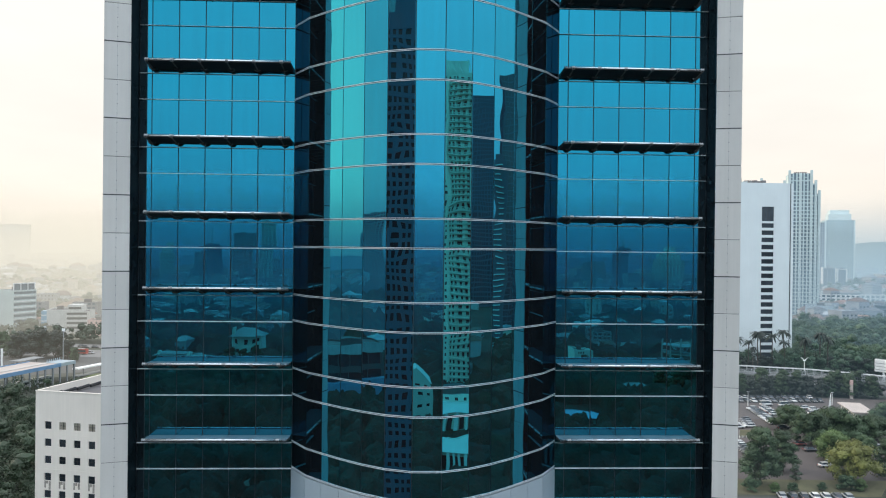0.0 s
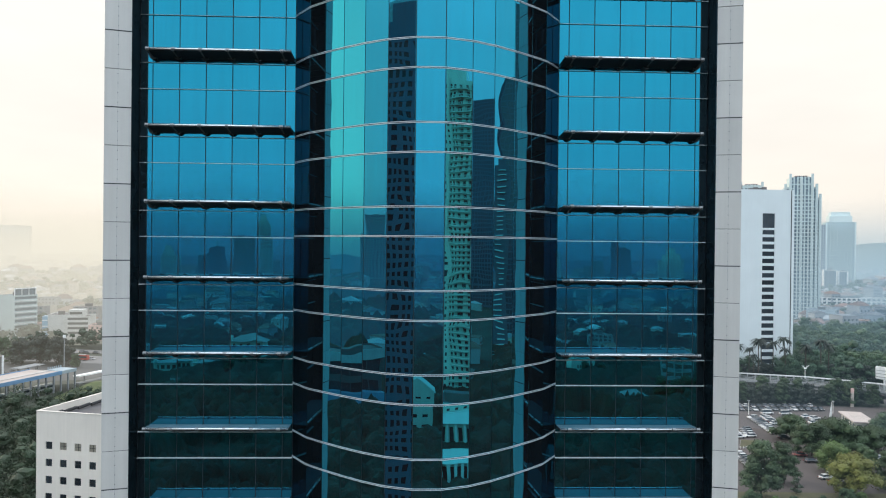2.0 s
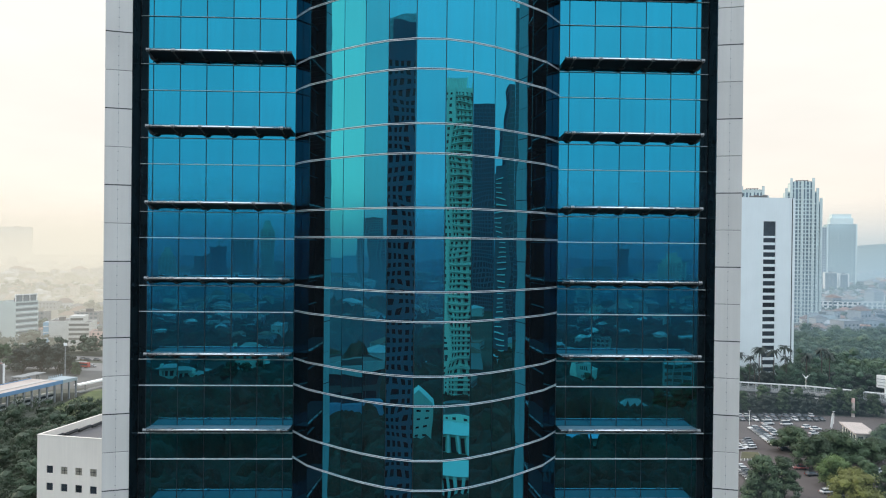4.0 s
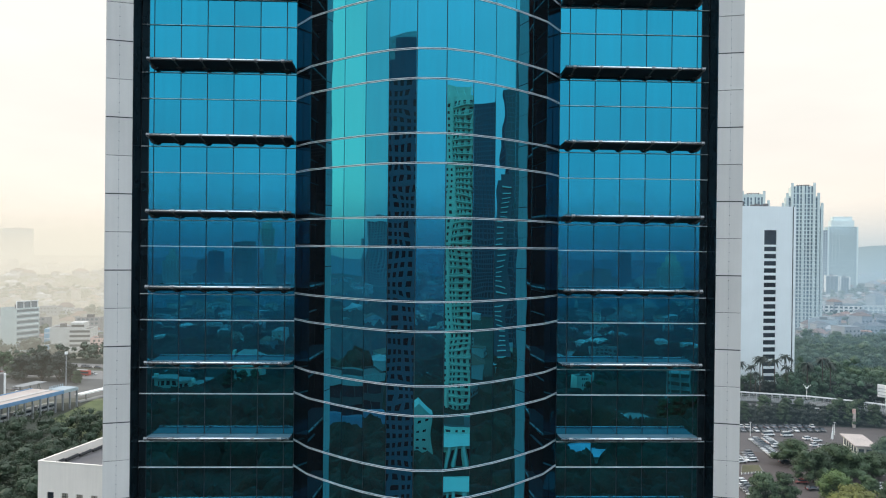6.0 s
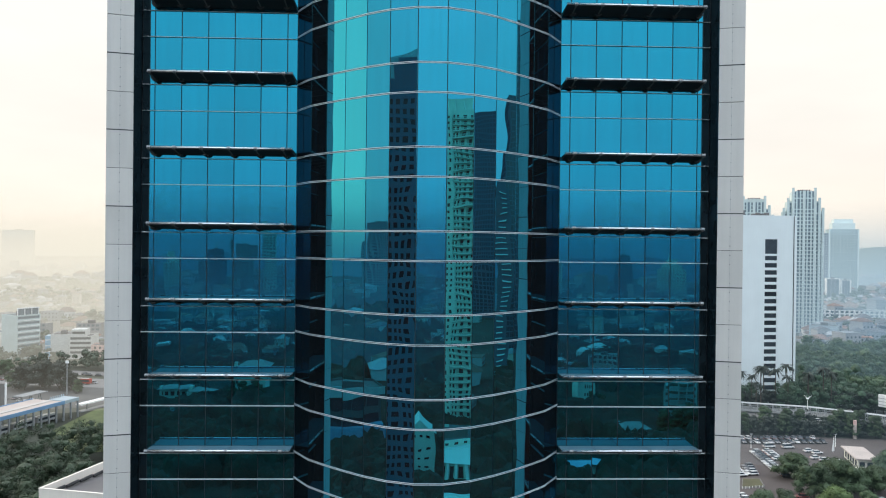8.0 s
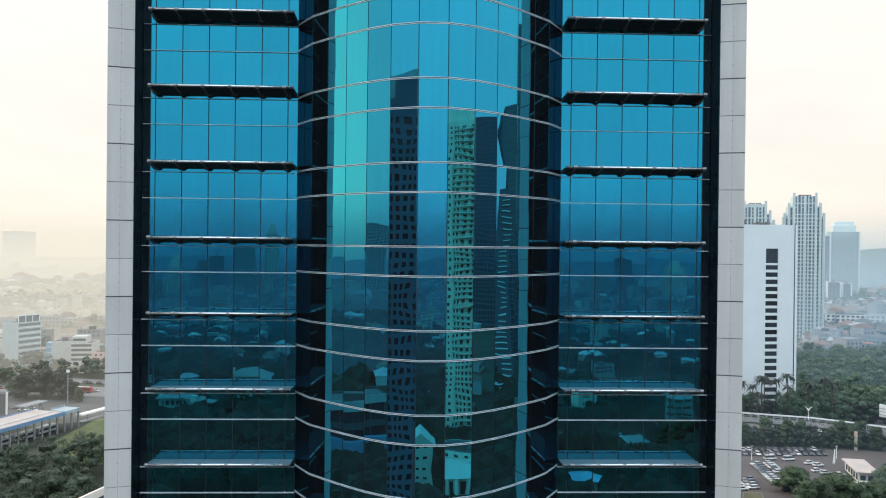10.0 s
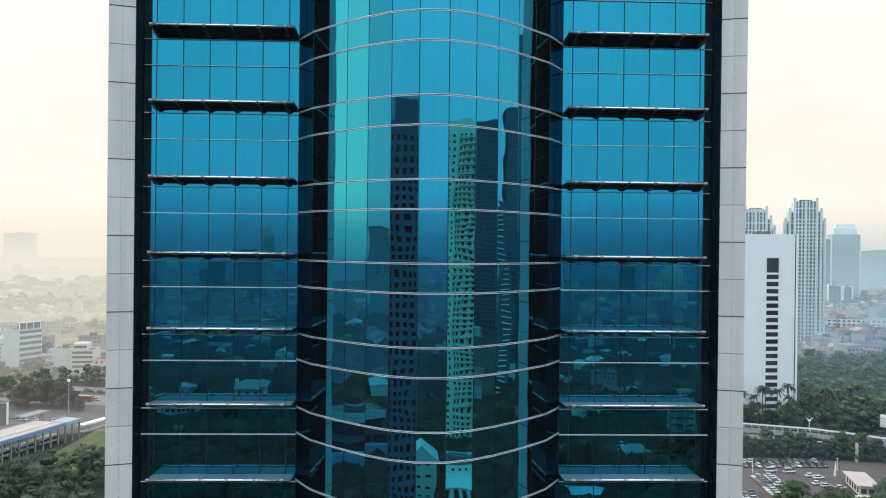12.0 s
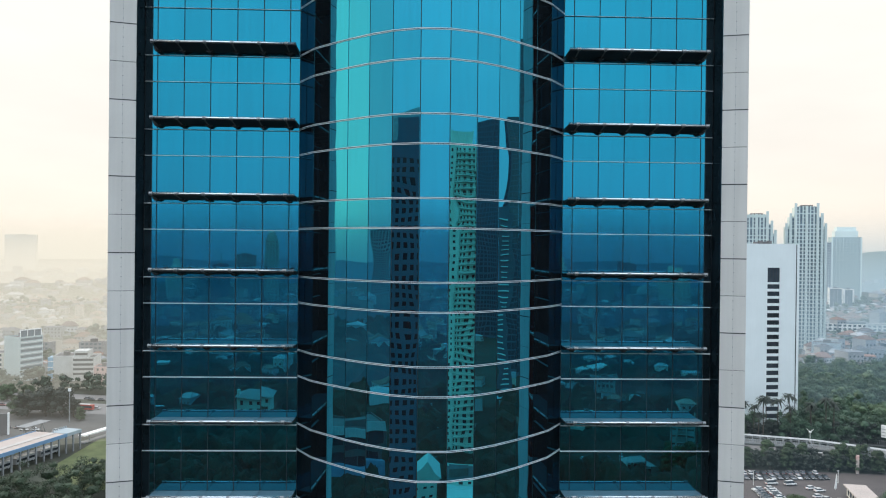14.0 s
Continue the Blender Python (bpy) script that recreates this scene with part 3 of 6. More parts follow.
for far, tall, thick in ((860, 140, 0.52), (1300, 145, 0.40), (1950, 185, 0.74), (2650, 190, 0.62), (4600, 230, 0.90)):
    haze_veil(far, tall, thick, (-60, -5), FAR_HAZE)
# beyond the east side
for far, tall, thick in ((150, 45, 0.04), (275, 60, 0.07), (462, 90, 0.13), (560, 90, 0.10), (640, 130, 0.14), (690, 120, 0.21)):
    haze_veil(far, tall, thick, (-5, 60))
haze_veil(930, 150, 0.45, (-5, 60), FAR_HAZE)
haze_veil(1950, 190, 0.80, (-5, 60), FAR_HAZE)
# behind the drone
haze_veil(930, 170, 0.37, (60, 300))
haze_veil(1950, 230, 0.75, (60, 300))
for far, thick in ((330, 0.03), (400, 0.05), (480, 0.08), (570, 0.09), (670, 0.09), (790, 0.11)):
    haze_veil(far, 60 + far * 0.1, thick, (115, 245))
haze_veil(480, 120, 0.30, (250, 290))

# ---- roads, yard and verges ----
def strip(name, pts, wide, z, material, label, category):
    """A flat road along a line of points."""
    bm = bmesh.new()
    left, right = [], []
    for i, p in enumerate(pts):
        a, b = Vector(pts[max(i - 1, 0)]), Vector(pts[min(i + 1, len(pts) - 1)])
        n = Vector((-(b - a).y, (b - a).x)).normalized() * wide / 2
        left.append(bm.verts.new((p[0] + n.x, p[1] + n.y, z)))
        right.append(bm.verts.new((p[0] - n.x, p[1] - n.y, z)))
    for i in range(len(pts) - 1):
        bm.faces.new((left[i], left[i + 1], right[i + 1], right[i]))
    return tagged(place(name, mesh_of(name, bm, material)), label, category, kind="structure")


def sheet(name, pts, z, material, label, category):
    bm = bmesh.new()
    bm.faces.new([bm.verts.new((x, y, z)) for x, y in pts])
    return tagged(place(name, mesh_of(name, bm, material)), label, category, kind="structure")


sheet("pavement", [(70, 168), (150, 168), (215, 230), (205, 284), (120, 296), (95, 296), (70, 230)], 0.05, YARD, "worn reddish-brown paving of a car park", "car park")
sheet("lawn", [(70, 158), (160, 152), (160, 167), (70, 172)], 0.07, GRASS, "rough grass verge beside the car park", "grass")
sheet("pavement", [(-260, 335), (-176, 340), (-150, 350), (-60, 356), (-60, 372), (-165, 400), (-280, 420)], 0.05, FORECOURT, "grey paved forecourt by the road", "pavement")
sheet("lawn", [(-150, 300), (-149, 345), (-128, 345), (-112, 312), (-106, 286), (-114, 264), (-134, 266), (-143, 283)], 0.06, LAWN, "bright mown grass bank beside the walkway", "grass")
sheet("pavement", [(60, 120), (170, 120), (170, 151), (60, 157)], 0.05, ASPHALT, "dark asphalt parking strip", "car park")
strip("road", [(-420, 440), (-260, 432), (-165, 412), (0, 372), (130, 345), (250, 300), (420, 240)], 26, 0.06, PALE_ROAD, "wide asphalt city road with traffic", "road")
strip("road", [(-420, 470), (-260, 462), (-165, 442), (0, 402), (130, 372), (250, 330), (420, 270)], 14, 0.06, PALE_ROAD, "asphalt service road", "road")
strip("road", [(215, 315), (205, 270), (230, 190), (300, 60)], 16, 0.08, ASPHALT, "asphalt side road past the car park", "road")
strip("road", [(-300, -215), (-120, -205), (0, -210), (160, -190), (420, -120)], 22, 0.06, ASPHALT, "asphalt avenue behind low buildings", "road")

# ground sheets whose colour carries the shade under the trees
sheet("undergrowth", [(-240, -95), (240, -85), (270, -185), (420, -110), (470, 150), (300, 160), (120, 45), (160, -78), (-110, -72), (-105, 65), (-430, 130), (-430, -205), (-250, -190)], 0.03, SHADED_UNDERGROWTH, "undergrowth below the park trees with their shade in its colour", "undergrowth")
sheet("undergrowth", [(-340, -222), (150, -222), (430, -150), (560, -760), (-560, -760)], 0.03, SHADED_UNDERGROWTH, "undergrowth between low houses with tree shade in its colour", "undergrowth")
sheet("undergrowth", [(-205, 200), (-160, 262), (-105, 305), (-50, 130), (-85, 85), (-135, 135)], 0.03, SHADED_UNDERGROWTH, "undergrowth below the trees with their shade in its colour", "undergrowth")
sheet("undergrowth", [(140, 352), (195, 330), (280, 312), (420, 470), (375, 600), (280, 570), (210, 405)], 0.03, SHADED_UNDERGROWTH, "undergrowth below the trees with their shade in its colour", "undergrowth")

# kerbed planting strips and a painted arrow in the car park
ISLAND = [(107.6, 217.6), (116.2, 219.4), (118.6, 228.4), (112.6, 228.8)]
bm = bmesh.new()
prism(bm, ISLAND, (1, 0, 0), (0, 1, 0), (0, 0, 0.18), pose(0, 0, 0.05))
tagged(place("kerb", mesh_of("kerb", bm, PALE_ROAD)), "pale concrete kerb round a planting strip", "kerb", kind="structure")
bm = bmesh.new()
prism(bm, [(113.1 + (x - 113.1) * 0.92, 223.5 + (y - 223.5) * 0.92) for x, y in ISLAND], (1, 0, 0), (0, 1, 0), (0, 0, 0.06), pose(0, 0, 0.231))
tagged(place("lawn", mesh_of("lawn", bm, GRASS)), "patchy grass in a kerbed planting strip", "grass", kind="structure")
for i in range(14):
    bollard = thing("bollard", "short pale bollard along the planting strip", "bollard", pose(107.9 + 0.62 * i, 217.5 + 0.13 * i, 0.23), group="car park bollards")
    bm = bmesh.new()
    tube(bm, (0, 0, -0.19), (0, 0, 0.55), 0.12, 0.10, 8)
    part("post", bm, BARRIER if i % 2 else WHITE_WALL, bollard)
bm = bmesh.new()
prism(bm, [(-0.15, 0), (0.15, 0), (0.15, 3), (0.6, 3), (0, 4.6), (-0.6, 3), (-0.15, 3)], (1, 0, 0), (0, 1, 0), (0, 0, 0.004), pose(123.5, 244.5, 0.051, 0, 0, 12))
tagged(place("road_marking", mesh_of("road_marking", bm, WHITE_WALL)), "white arrow painted on the car park paving", "road marking", kind="structure")

# ---- the elevated walkway ----
LINE = [(20, 352), (80, 337), (125, 324), (149, 317), (175, 307), (188, 297.5), (199, 288), (222, 266), (252, 232), (300, 170)]


def along(bm, pts, section, z):
    """Sweeps a closed section (offset, height) along a plan line."""
    rings = []
    for i, p in enumerate(pts):
        a, b = Vector(pts[max(i - 1, 0)]), Vector(pts[min(i + 1, len(pts) - 1)])
        n = Vector((-(b - a).y, (b - a).x)).normalized()
        rings.append([bm.verts.new((p[0] + n.x * o, p[1] + n.y * o, z + h)) for o, h in section])
    k = len(section)
    for r, q in zip(rings, rings[1:]):
        for i in range(k):
            bm.faces.new((r[i], r[(i + 1) % k], q[(i + 1) % k], q[i]))
    bm.faces.new(rings[0])
    bm.faces.new(rings[-1][::-1])


skywalk = thing("skywalk", "pale covered elevated walkway with open railed sides on round piers", "footbridge", kind="structure")
bm = bmesh.new()
along(bm, LINE, [(-2.3, 0), (-2.3, -0.9), (-1.4, -1.7), (1.4, -1.7), (2.3, -0.9), (2.3, 0)], 6.7)
part("deck", bm, DECK, skywalk)
bm = bmesh.new()
along(bm, LINE, [(-1.5, 0), (1.5, 0), (1.45, 0.22), (0, 0.34), (-1.45, 0.22)], 9.1)
part("roof", bm, PALE_STEEL, skywalk, "thin pale grey roof")
for off in (-2.28, 2.08):
    bm = bmesh.new()
    along(bm, LINE, [(off, 0.95), (off + 0.2, 0.95), (off + 0.2, 1.20), (off, 1.20)], 6.7)
    handrail = part("handrail", bm, PALE_STEEL, skywalk, "pale grey handrail")
    posts, balusters = bmesh.new(), bmesh.new()
    for (xa, ya), (xb, yb) in zip(LINE, LINE[1:]):
        d = math.hypot(xb - xa, yb - ya)
        nx, ny = -(yb - ya) / d, (xb - xa) / d
        for i in range(int(d / 0.8)):
            u = i * 0.8 / d
            px, py = xa + (xb - xa) * u + nx * (off + 0.1), ya + (yb - ya) * u + ny * (off + 0.1)
            if i % 4 == 0:
                box(posts, px - 0.14, px + 0.14, py - 0.14, py + 0.14, 6.7, 9.1)
            else:
                box(balusters, px - 0.07, px + 0.07, py - 0.07, py + 0.07, 6.7, 7.66)
    tagged(part("posts", posts, PALE_STEEL, skywalk), kind="stuff")
    tagged(part("balusters", balusters, BARRIER, handrail), kind="stuff")
for x, y in ((50, 344.5), (103, 331), (134, 321.5), (163, 312), (187, 298.5), (210, 277.5), (237, 249)):
    bm = bmesh.new()
    tube(bm, (x, y, 0), (x, y, 4.4), 0.7, seg=14)
    box(bm, x - 1.8, x + 1.8, y - 0.8, y + 0.8, 4.3, 5.0)
    part("pier", bm, BARRIER, skywalk)


# ---- trees ----
def leaf_cloud(r, blobs, per, size, squash=0.75):
    """Leaf sprays on the shells of several clumps: vertices and faces."""
    verts, faces = [], []
    for c, rad in blobs:
        for _ in range(per):
            d = Vector((r.gauss(0, 1), r.gauss(0, 1), r.gauss(0, 1)))
            if d.length < 1e-4:
                continue
            d.normalize()
            if d.z < -0.55 and r.random() < 0.7:
                continue
            p = Vector(c) + Vector((d.x, d.y, d.z * squash)) * rad * (0.55 + 0.5 * r.random() ** 0.6)
            n = (d + Vector((r.gauss(0, 0.34), r.gauss(0, 0.34), r.gauss(0.25, 0.34)))).normalized()
            t = n.cross(Vector((r.gauss(0, 1), r.gauss(0, 1), r.gauss(0, 1)))).normalized()
            b = n.cross(t)
            s = size * (0.6 + 0.8 * r.random())
            k = len(verts)
            verts += [p + t * s, p + b * s * 0.55, p - t * s * 0.9, p - b * s * 0.6]
            faces.append((k, k + 1, k + 2, k + 3))
    return verts, faces


def ball(fine):
    bm = bmesh.new()
    bmesh.ops.create_icosphere(bm, subdivisions=fine, radius=1.0)
    bm.verts.index_update()
    got = [v.co.copy() for v in bm.verts], [tuple(v.index for v in f.verts) for f in bm.faces]
    bm.free()
    return got


BALLS = {1: ball(1), 2: ball(2)}


def clump_cores(r, blobs, share=0.8, squash=0.75, rough=0.22, fine=1):
    """Uneven leafy masses inside the sprays of each clump: vertices and faces."""
    verts, faces = [], []
    for c, rad in blobs:
        k = len(verts)
        turn = Matrix.Rotation(r.random() * 6.28, 3, "Z")
        for q in BALLS[fine][0]:
            p = turn @ q * rad * share * (1 + r.uniform(-rough, rough))
            verts.append(Vector(c) + Vector((p.x, p.y, p.z * squash)))
        faces += [tuple(i + k for i in f) for f in BALLS[fine][1]]
    return verts, faces


def tree_blobs(r, tall, spread, base, count):
    blobs = []
    for _ in range(count):
        a, q = r.random() * math.tau, math.sqrt(r.random())
        h = base + (tall - base) * (0.05 + 0.87 * r.random())
        lim = spread * (1.0 - 0.55 * max(0, (h - base) / (tall - base) - 0.35) / 0.65)
        blobs.append(((q * lim * math.cos(a), q * lim * math.sin(a), h), spread * (0.24 + 0.20 * r.random())))
    return blobs


def make_tree(seed, tall, spread, base, material, blobs=16, per=95, size=0.42, word="broad green"):
    r = random.Random(seed)
    t = thing("tree", f"{word} street tree with an uneven leafy crown", "tree")
    clumps = tree_blobs(r, tall, spread, base, blobs)
    v, f = leaf_cloud(r, clumps, per, size)
    v2, f2 = clump_cores(r, clumps, 0.66)
    f += [tuple(i + len(v) for i in q) for q in f2]
    v += v2
    me = bpy.data.meshes.new("crown")
    me.from_pydata(v, [], f)
    me.materials.append(material)
    place("crown", me, t)
    bm = bmesh.new()
    tube(bm, (0, 0, -0.1), (0.1, 0, base * 0.9), 0.28, 0.20, 8)
    for c, rad in clumps[:7]:
        tube(bm, (0.1, 0, base * 0.85), Vector(c) * 0.92, 0.14, 0.04, 5)
    part("trunk", bm, BARK, t)
    return t


PROTO = [
    make_tree(1, 15.0, 4.6, 0.7, LEAF[0], 64, 240, 0.25, "tall dark green"),
    make_tree(2, 10.5, 5.8, 1.6, LEAF[1], 44, 250, 0.25, "mid green"),
    make_tree(3, 10.0, 5.8, 1.4, LEAF[2], 48, 250, 0.25, "yellow-green"),
    make_tree(4, 9.0, 7.0, 2.4, LEAF[1], 48, 250, 0.26, "flat-topped green"),
    make_tree(5, 11.0, 3.4, 2.0, LEAF[3], 26, 130, 0.32, "narrow grey-green"),
    make_tree(6, 10.5, 4.8, 0.6, LEAF[6], 26, 130, 0.34, "dense dark grey-green"),
    make_tree(7, 10.0, 5.6, 1.2, LEAF[7], 48, 250, 0.25, "bright fresh green"),
]
SPOTS = [  # kind, x, y, size, turn
    (0, 91.8, 165.5, 1.02, 20), (0, 104.0, 178.0, 0.80, 140), (4, 103.0, 169.0, 0.42, 0), (3, 130.5, 229.0, 0.86, 75), (1, 127.0, 208.0, 1.02, 10),
    (3, 138.0, 213.0, 1.10, 200), (3, 149.0, 213.0, 0.85, 33), (6, 124.0, 189.0, 0.88, 95), (2, 118.0, 168.0, 1.06, 310), (0, 130.0, 171.0, 0.75, 111),
    (1, 166.0, 233.0, 0.85, 40), (1, 158.0, 226.0, 0.55, 22), (0, 80.5, 186.0, 0.80, 10), (3, 140.0, 220.0, 0.65, 12), (1, 136.0, 193.0, 0.62, 99),
    (1, 87.0, 160.5, 0.34, 250), (1, 112.5, 161.0, 0.36, 160), (6, 116.0, 160.5, 0.30, 70), (1, 98.0, 160.0, 0.22, 10), (1, 106.0, 160.8, 0.20, 50), (6, 93.0, 159.6, 0.24, 80),
]
used = set()
HEDGE = random.Random(5)
for i in range(19):
    SPOTS.append((HEDGE.choice((5, 5, 5, 0)), 126 + i * 3.9 + HEDGE.uniform(-1, 1), 297.0 - i * 0.5 + HEDGE.uniform(-1.5, 1.5), HEDGE.uniform(0.60, 0.78), HEDGE.uniform(0, 360)))
for i in range(14):
    SPOTS.append((HEDGE.choice((5, 5, 0)), 126 + i * 5.0 + HEDGE.uniform(-1, 1), 304.0 - i * 0.75 + HEDGE.uniform(-1, 1), HEDGE.uniform(0.62, 0.76), HEDGE.uniform(0, 360)))
for k, x, y, s in ((5, -205, 392, 1.35), (5, -196, 394, 1.5), (5, -187, 393, 1.35), (5, -180, 391, 0.95), (5, -200, 401, 1.4), (5, -190, 402, 1.35), (1, -212, 398, 1.0), (1, -238, 438, 0.9), (1, -228, 441, 0.8), (0, -174, 384, 0.5), (1, -168, 430, 0.6), (1, -215, 440, 0.7), (1, -112, 270, 0.7), (1, -122, 272, 0.4), (6, -130, 281, 0.3), (1, -119, 290, 0.35)):
    SPOTS.append((k, x, y, s, HEDGE.uniform(0, 360)))
for i in range(22):   # the dark belt between the walkway and the white tower
    SPOTS.append((HEDGE.choice((5, 5, 0, 1)), 140 + i * 4.3 + HEDGE.uniform(-1.5, 1.5), 346 - i * 0.35 + HEDGE.uniform(-4, 4), HEDGE.uniform(0.72, 1.02), HEDGE.uniform(0, 360)))
for kind, x, y, size, turn in SPOTS:
    m = pose(x, y, 0, 0, 0, turn) @ Matrix.Scale(size, 4)
    if kind not in used:
        used.add(kind)
        PROTO[kind].matrix_basis = m
        PROTO[kind].scale = (size, size, size)
    else:
        c = copy_thing(PROTO[kind], pose(x, y, 0, 0, 0, turn))
        c.scale = (size, size, size)


def woodland(name, label, seed, outline, count, tall, material, per=70, size=0.75):
    """Many crowns over a patch of ground, as one mass."""
    r = random.Random(seed)
    xs, ys = [p[0] for p in outline], [p[1] for p in outline]
    verts, faces = [], []
    made = 0
    while made < count:
        x, y = r.uniform(min(xs), max(xs)), r.uniform(min(ys), max(ys))
        inside = False
        for (xa, ya), (xb, yb) in zip(outline, outline[1:] + outline[:1]):
            if (ya > y) != (yb > y) and x < (xb - xa) * (y - ya) / (yb - ya) + xa:
                inside = not inside
        if not inside:
            continue
        made += 1
        h = tall * r.uniform(0.65, 1.15)
        sp = h * r.uniform(0.36, 0.62)
        blobs = [((c[0] + x, c[1] + y, c[2]), q * 1.15) for c, q in tree_blobs(r, h, sp, h * 0.2, 7)]
        v, f = leaf_cloud(r, blobs, per // 2 + 10, size) if per else ([], [])
        v2, f2 = clump_cores(r, blobs[:4] if per else blobs[:5], 0.68 if per else 1.2, 0.75, 0.3)
        f += [tuple(i + len(v) for i in q) for q in f2]
        v += v2
        k = len(verts)
        verts += v
        faces += [tuple(i + k for i in q) for q in f]
    ob = soup(name, verts, faces, material)
    return tagged(ob, label, "trees", kind="stuff")


def canopy(label, seed, x0, x1, y0, y1, step, crowns, tall, material, clear=()):
    """A closed wood seen from far off: overlapping uneven crowns as one rough sheet over a rectangle; clear: rectangles left open."""
    r = random.Random(seed)
    nx, ny = int((x1 - x0) / step) + 1, int((y1 - y0) / step) + 1
    high = [[0.6] * nx for _ in range(ny)]
    for _ in range(crowns):
        cx, cy = r.uniform(x0, x1), r.uniform(y0, y1)
        if any(a < cx < b and p < cy < q for a, b, p, q in clear):
            continue
        rad, top = r.uniform(1.7, 4.4), tall * r.uniform(0.55, 1.15)
        for j in range(max(0, int((cy - rad - y0) / step)), min(ny, int((cy + rad - y0) / step) + 2)):
            for i in range(max(0, int((cx - rad - x0) / step)), min(nx, int((cx + rad - x0) / step) + 2)):
                q = ((x0 + i * step - cx) ** 2 + (y0 + j * step - cy) ** 2) / (rad * rad)
                if q < 1:
                    high[j][i] = max(high[j][i], top * (0.5 + 0.5 * math.sqrt(1 - q)))
    verts = [(x0 + i * step + r.uniform(-0.3, 0.3) * step, y0 + j * step + r.uniform(-0.3, 0.3) * step, max(0.3, high[j][i] + r.gauss(0, 0.5))) for j in range(ny) for i in range(nx)]
    faces = [(j * nx + i, j * nx + i + 1, j * nx + nx + i + 1, j * nx + nx + i) for j in range(ny - 1) for i in range(nx - 1)]
    ob = tagged(soup("woodland", verts, faces, material), label, "trees", kind="stuff")
    ob.data.polygons.foreach_set("use_smooth", [True] * len(faces))


woodland("woodland", "dense dark green trees below the white office block", 11, [(-100, 95), (-165, 198), (-158, 240), (-143, 258), (-124, 276), (-112, 262), (-98, 200), (-72, 125), (-72, 98)], 185, 12, LEAF[8], 400, 0.25)
woodland("woodland", "mixed green trees behind the elevated walkway", 12, [(150, 345), (200, 325), (236, 335), (354, 548), (274, 542), (215, 400), (165, 372)], 250, 13.5, LEAF[4], 240, 0.34)
woodland("woodland", "lighter green trees behind the elevated walkway", 22, [(215, 350), (240, 345), (354, 548), (280, 538), (235, 420)], 130, 12.5, LEAF[5], 220, 0.34)
woodland("woodland", "grey-green tree belt beyond the city road", 13, [(-320, 468), (-150, 448), (-140, 470), (-200, 492), (-320, 498)], 70, 11, LEAF[3], 64, 0.8)
woodland("woodland", "trees round the far houses", 14, [(-520, 560), (-180, 540), (-150, 900), (-520, 900)], 330, 10, LEAF[3], 0, 1.1)
woodland("woodland", "trees among the far low houses", 15, [(330, 600), (560, 600), (760, 900), (430, 900)], 420, 9, LEAF[3], 0, 1.1)
woodland("woodland", "dark trees between the far roofs", 25, [(-620, 880), (-170, 880), (-200, 1500), (-900, 1500)], 420, 12, LEAF[0], 0)
woodland("woodland", "dark trees between the far eastern roofs", 26, [(430, 880), (800, 880), (1100, 1350), (560, 1350)], 420, 12, LEAF[0], 0)


HOMES = ((56, 102, -320, -290), (48, 67, -238, -217), (80, 94, -372, -356), (-95, -73, -392, -375), (-126, -98, -366, -352), (106, 122, -312, -297), (-112, -74, -432, -398), (-150, -112, -428, -398), (-10, 14, -262, -222), (80, 110, -322, -290), (50, 76, -274, -244), (108, 182, -490, -430), (120, 210, -215, -100), (-135, -88, -145, -88), (195, 260, -270, -200), (-76, -46, -220, -178), (50, 76, -246, -215), (80, 110, -292, -262), (-112, -74, -400, -380))
canopy("dark park trees behind the drone", 16, -250, 270, -280, -82, 1.4, 9000, 9.5, CANOPY, HOMES)
canopy("dark trees among low houses", 17, -340, 340, -720, -282, 3.0, 9000, 7, CANOPY, HOMES)
canopy("dark trees far behind the park", 27, -800, 800, -1500, -722, 7.0, 5000, 9, CANOPY)
canopy("dark trees beside the side streets", 18, -264, -108, -78, 120, 1.6, 3000, 9.5, CANOPY)
canopy("dark trees along the western streets", 28, -1100, -296, -420, 330, 7.0, 5000, 11, CANOPY)
canopy("dark trees beside the eastern streets", 19, 112, 460, -80, 150, 2.6, 5000, 9.5, CANOPY, ((100, 145, -140, -60),))
woodland("woodland", "garden trees round the foot of the tower", 24, [(-75, -70), (75, -70), (78, 70), (22, 72), (22, -14), (-24, -14), (-26, 70), (-55, 70)], 120, 9, LEAF[1], 56, 0.6)


def make_palm(seed):
    r = random.Random(seed)
    t = thing("palm_tree", "tall palm with drooping fronds before a white tower", "palm", group="palms before the white tower")
    bm = bmesh.new()
    tube(bm, (0, 0, 0), (0.2, 0.1, 14.6), 0.22, 0.14, 8)
    part("trunk", bm, BARK, t)
    verts, faces = [], []
    for k in range(34):
        a = k * math.tau / 17 + r.uniform(-0.2, 0.2)
        rise, reach = r.uniform(0.0, 2.0), r.uniform(2.4, 3.2)
        d = Vector((math.cos(a), math.sin(a), 0))
        side = Vector((-d.y, d.x, 0))
        last = None
        for i in range(7):
            u = i / 6
            p = Vector((0.2, 0.1, 14.6)) + d * reach * u + Vector((0, 0, rise * 1.6 * u - 2.9 * u * u))
            w = 0.30 * math.sin(math.pi * (0.12 + 0.85 * u))
            n = len(verts)
            verts += [p + side * w - Vector((0, 0, 0.25 * w)), p, p - side * w - Vector((0, 0, 0.25 * w))]
            if last is not None:
                faces += [(last, n, n + 1, last + 1), (last + 1, n + 1, n + 2, last + 2)]
            last = n
    me = bpy.data.meshes.new("fronds")
    me.from_pydata(verts, [], faces)
    me.materials.append(LEAF[6])
    place("fronds", me, t)
    return t


palm = make_palm(3)
palm.matrix_basis = pose(163, 335, 0)
rp = random.Random(9)
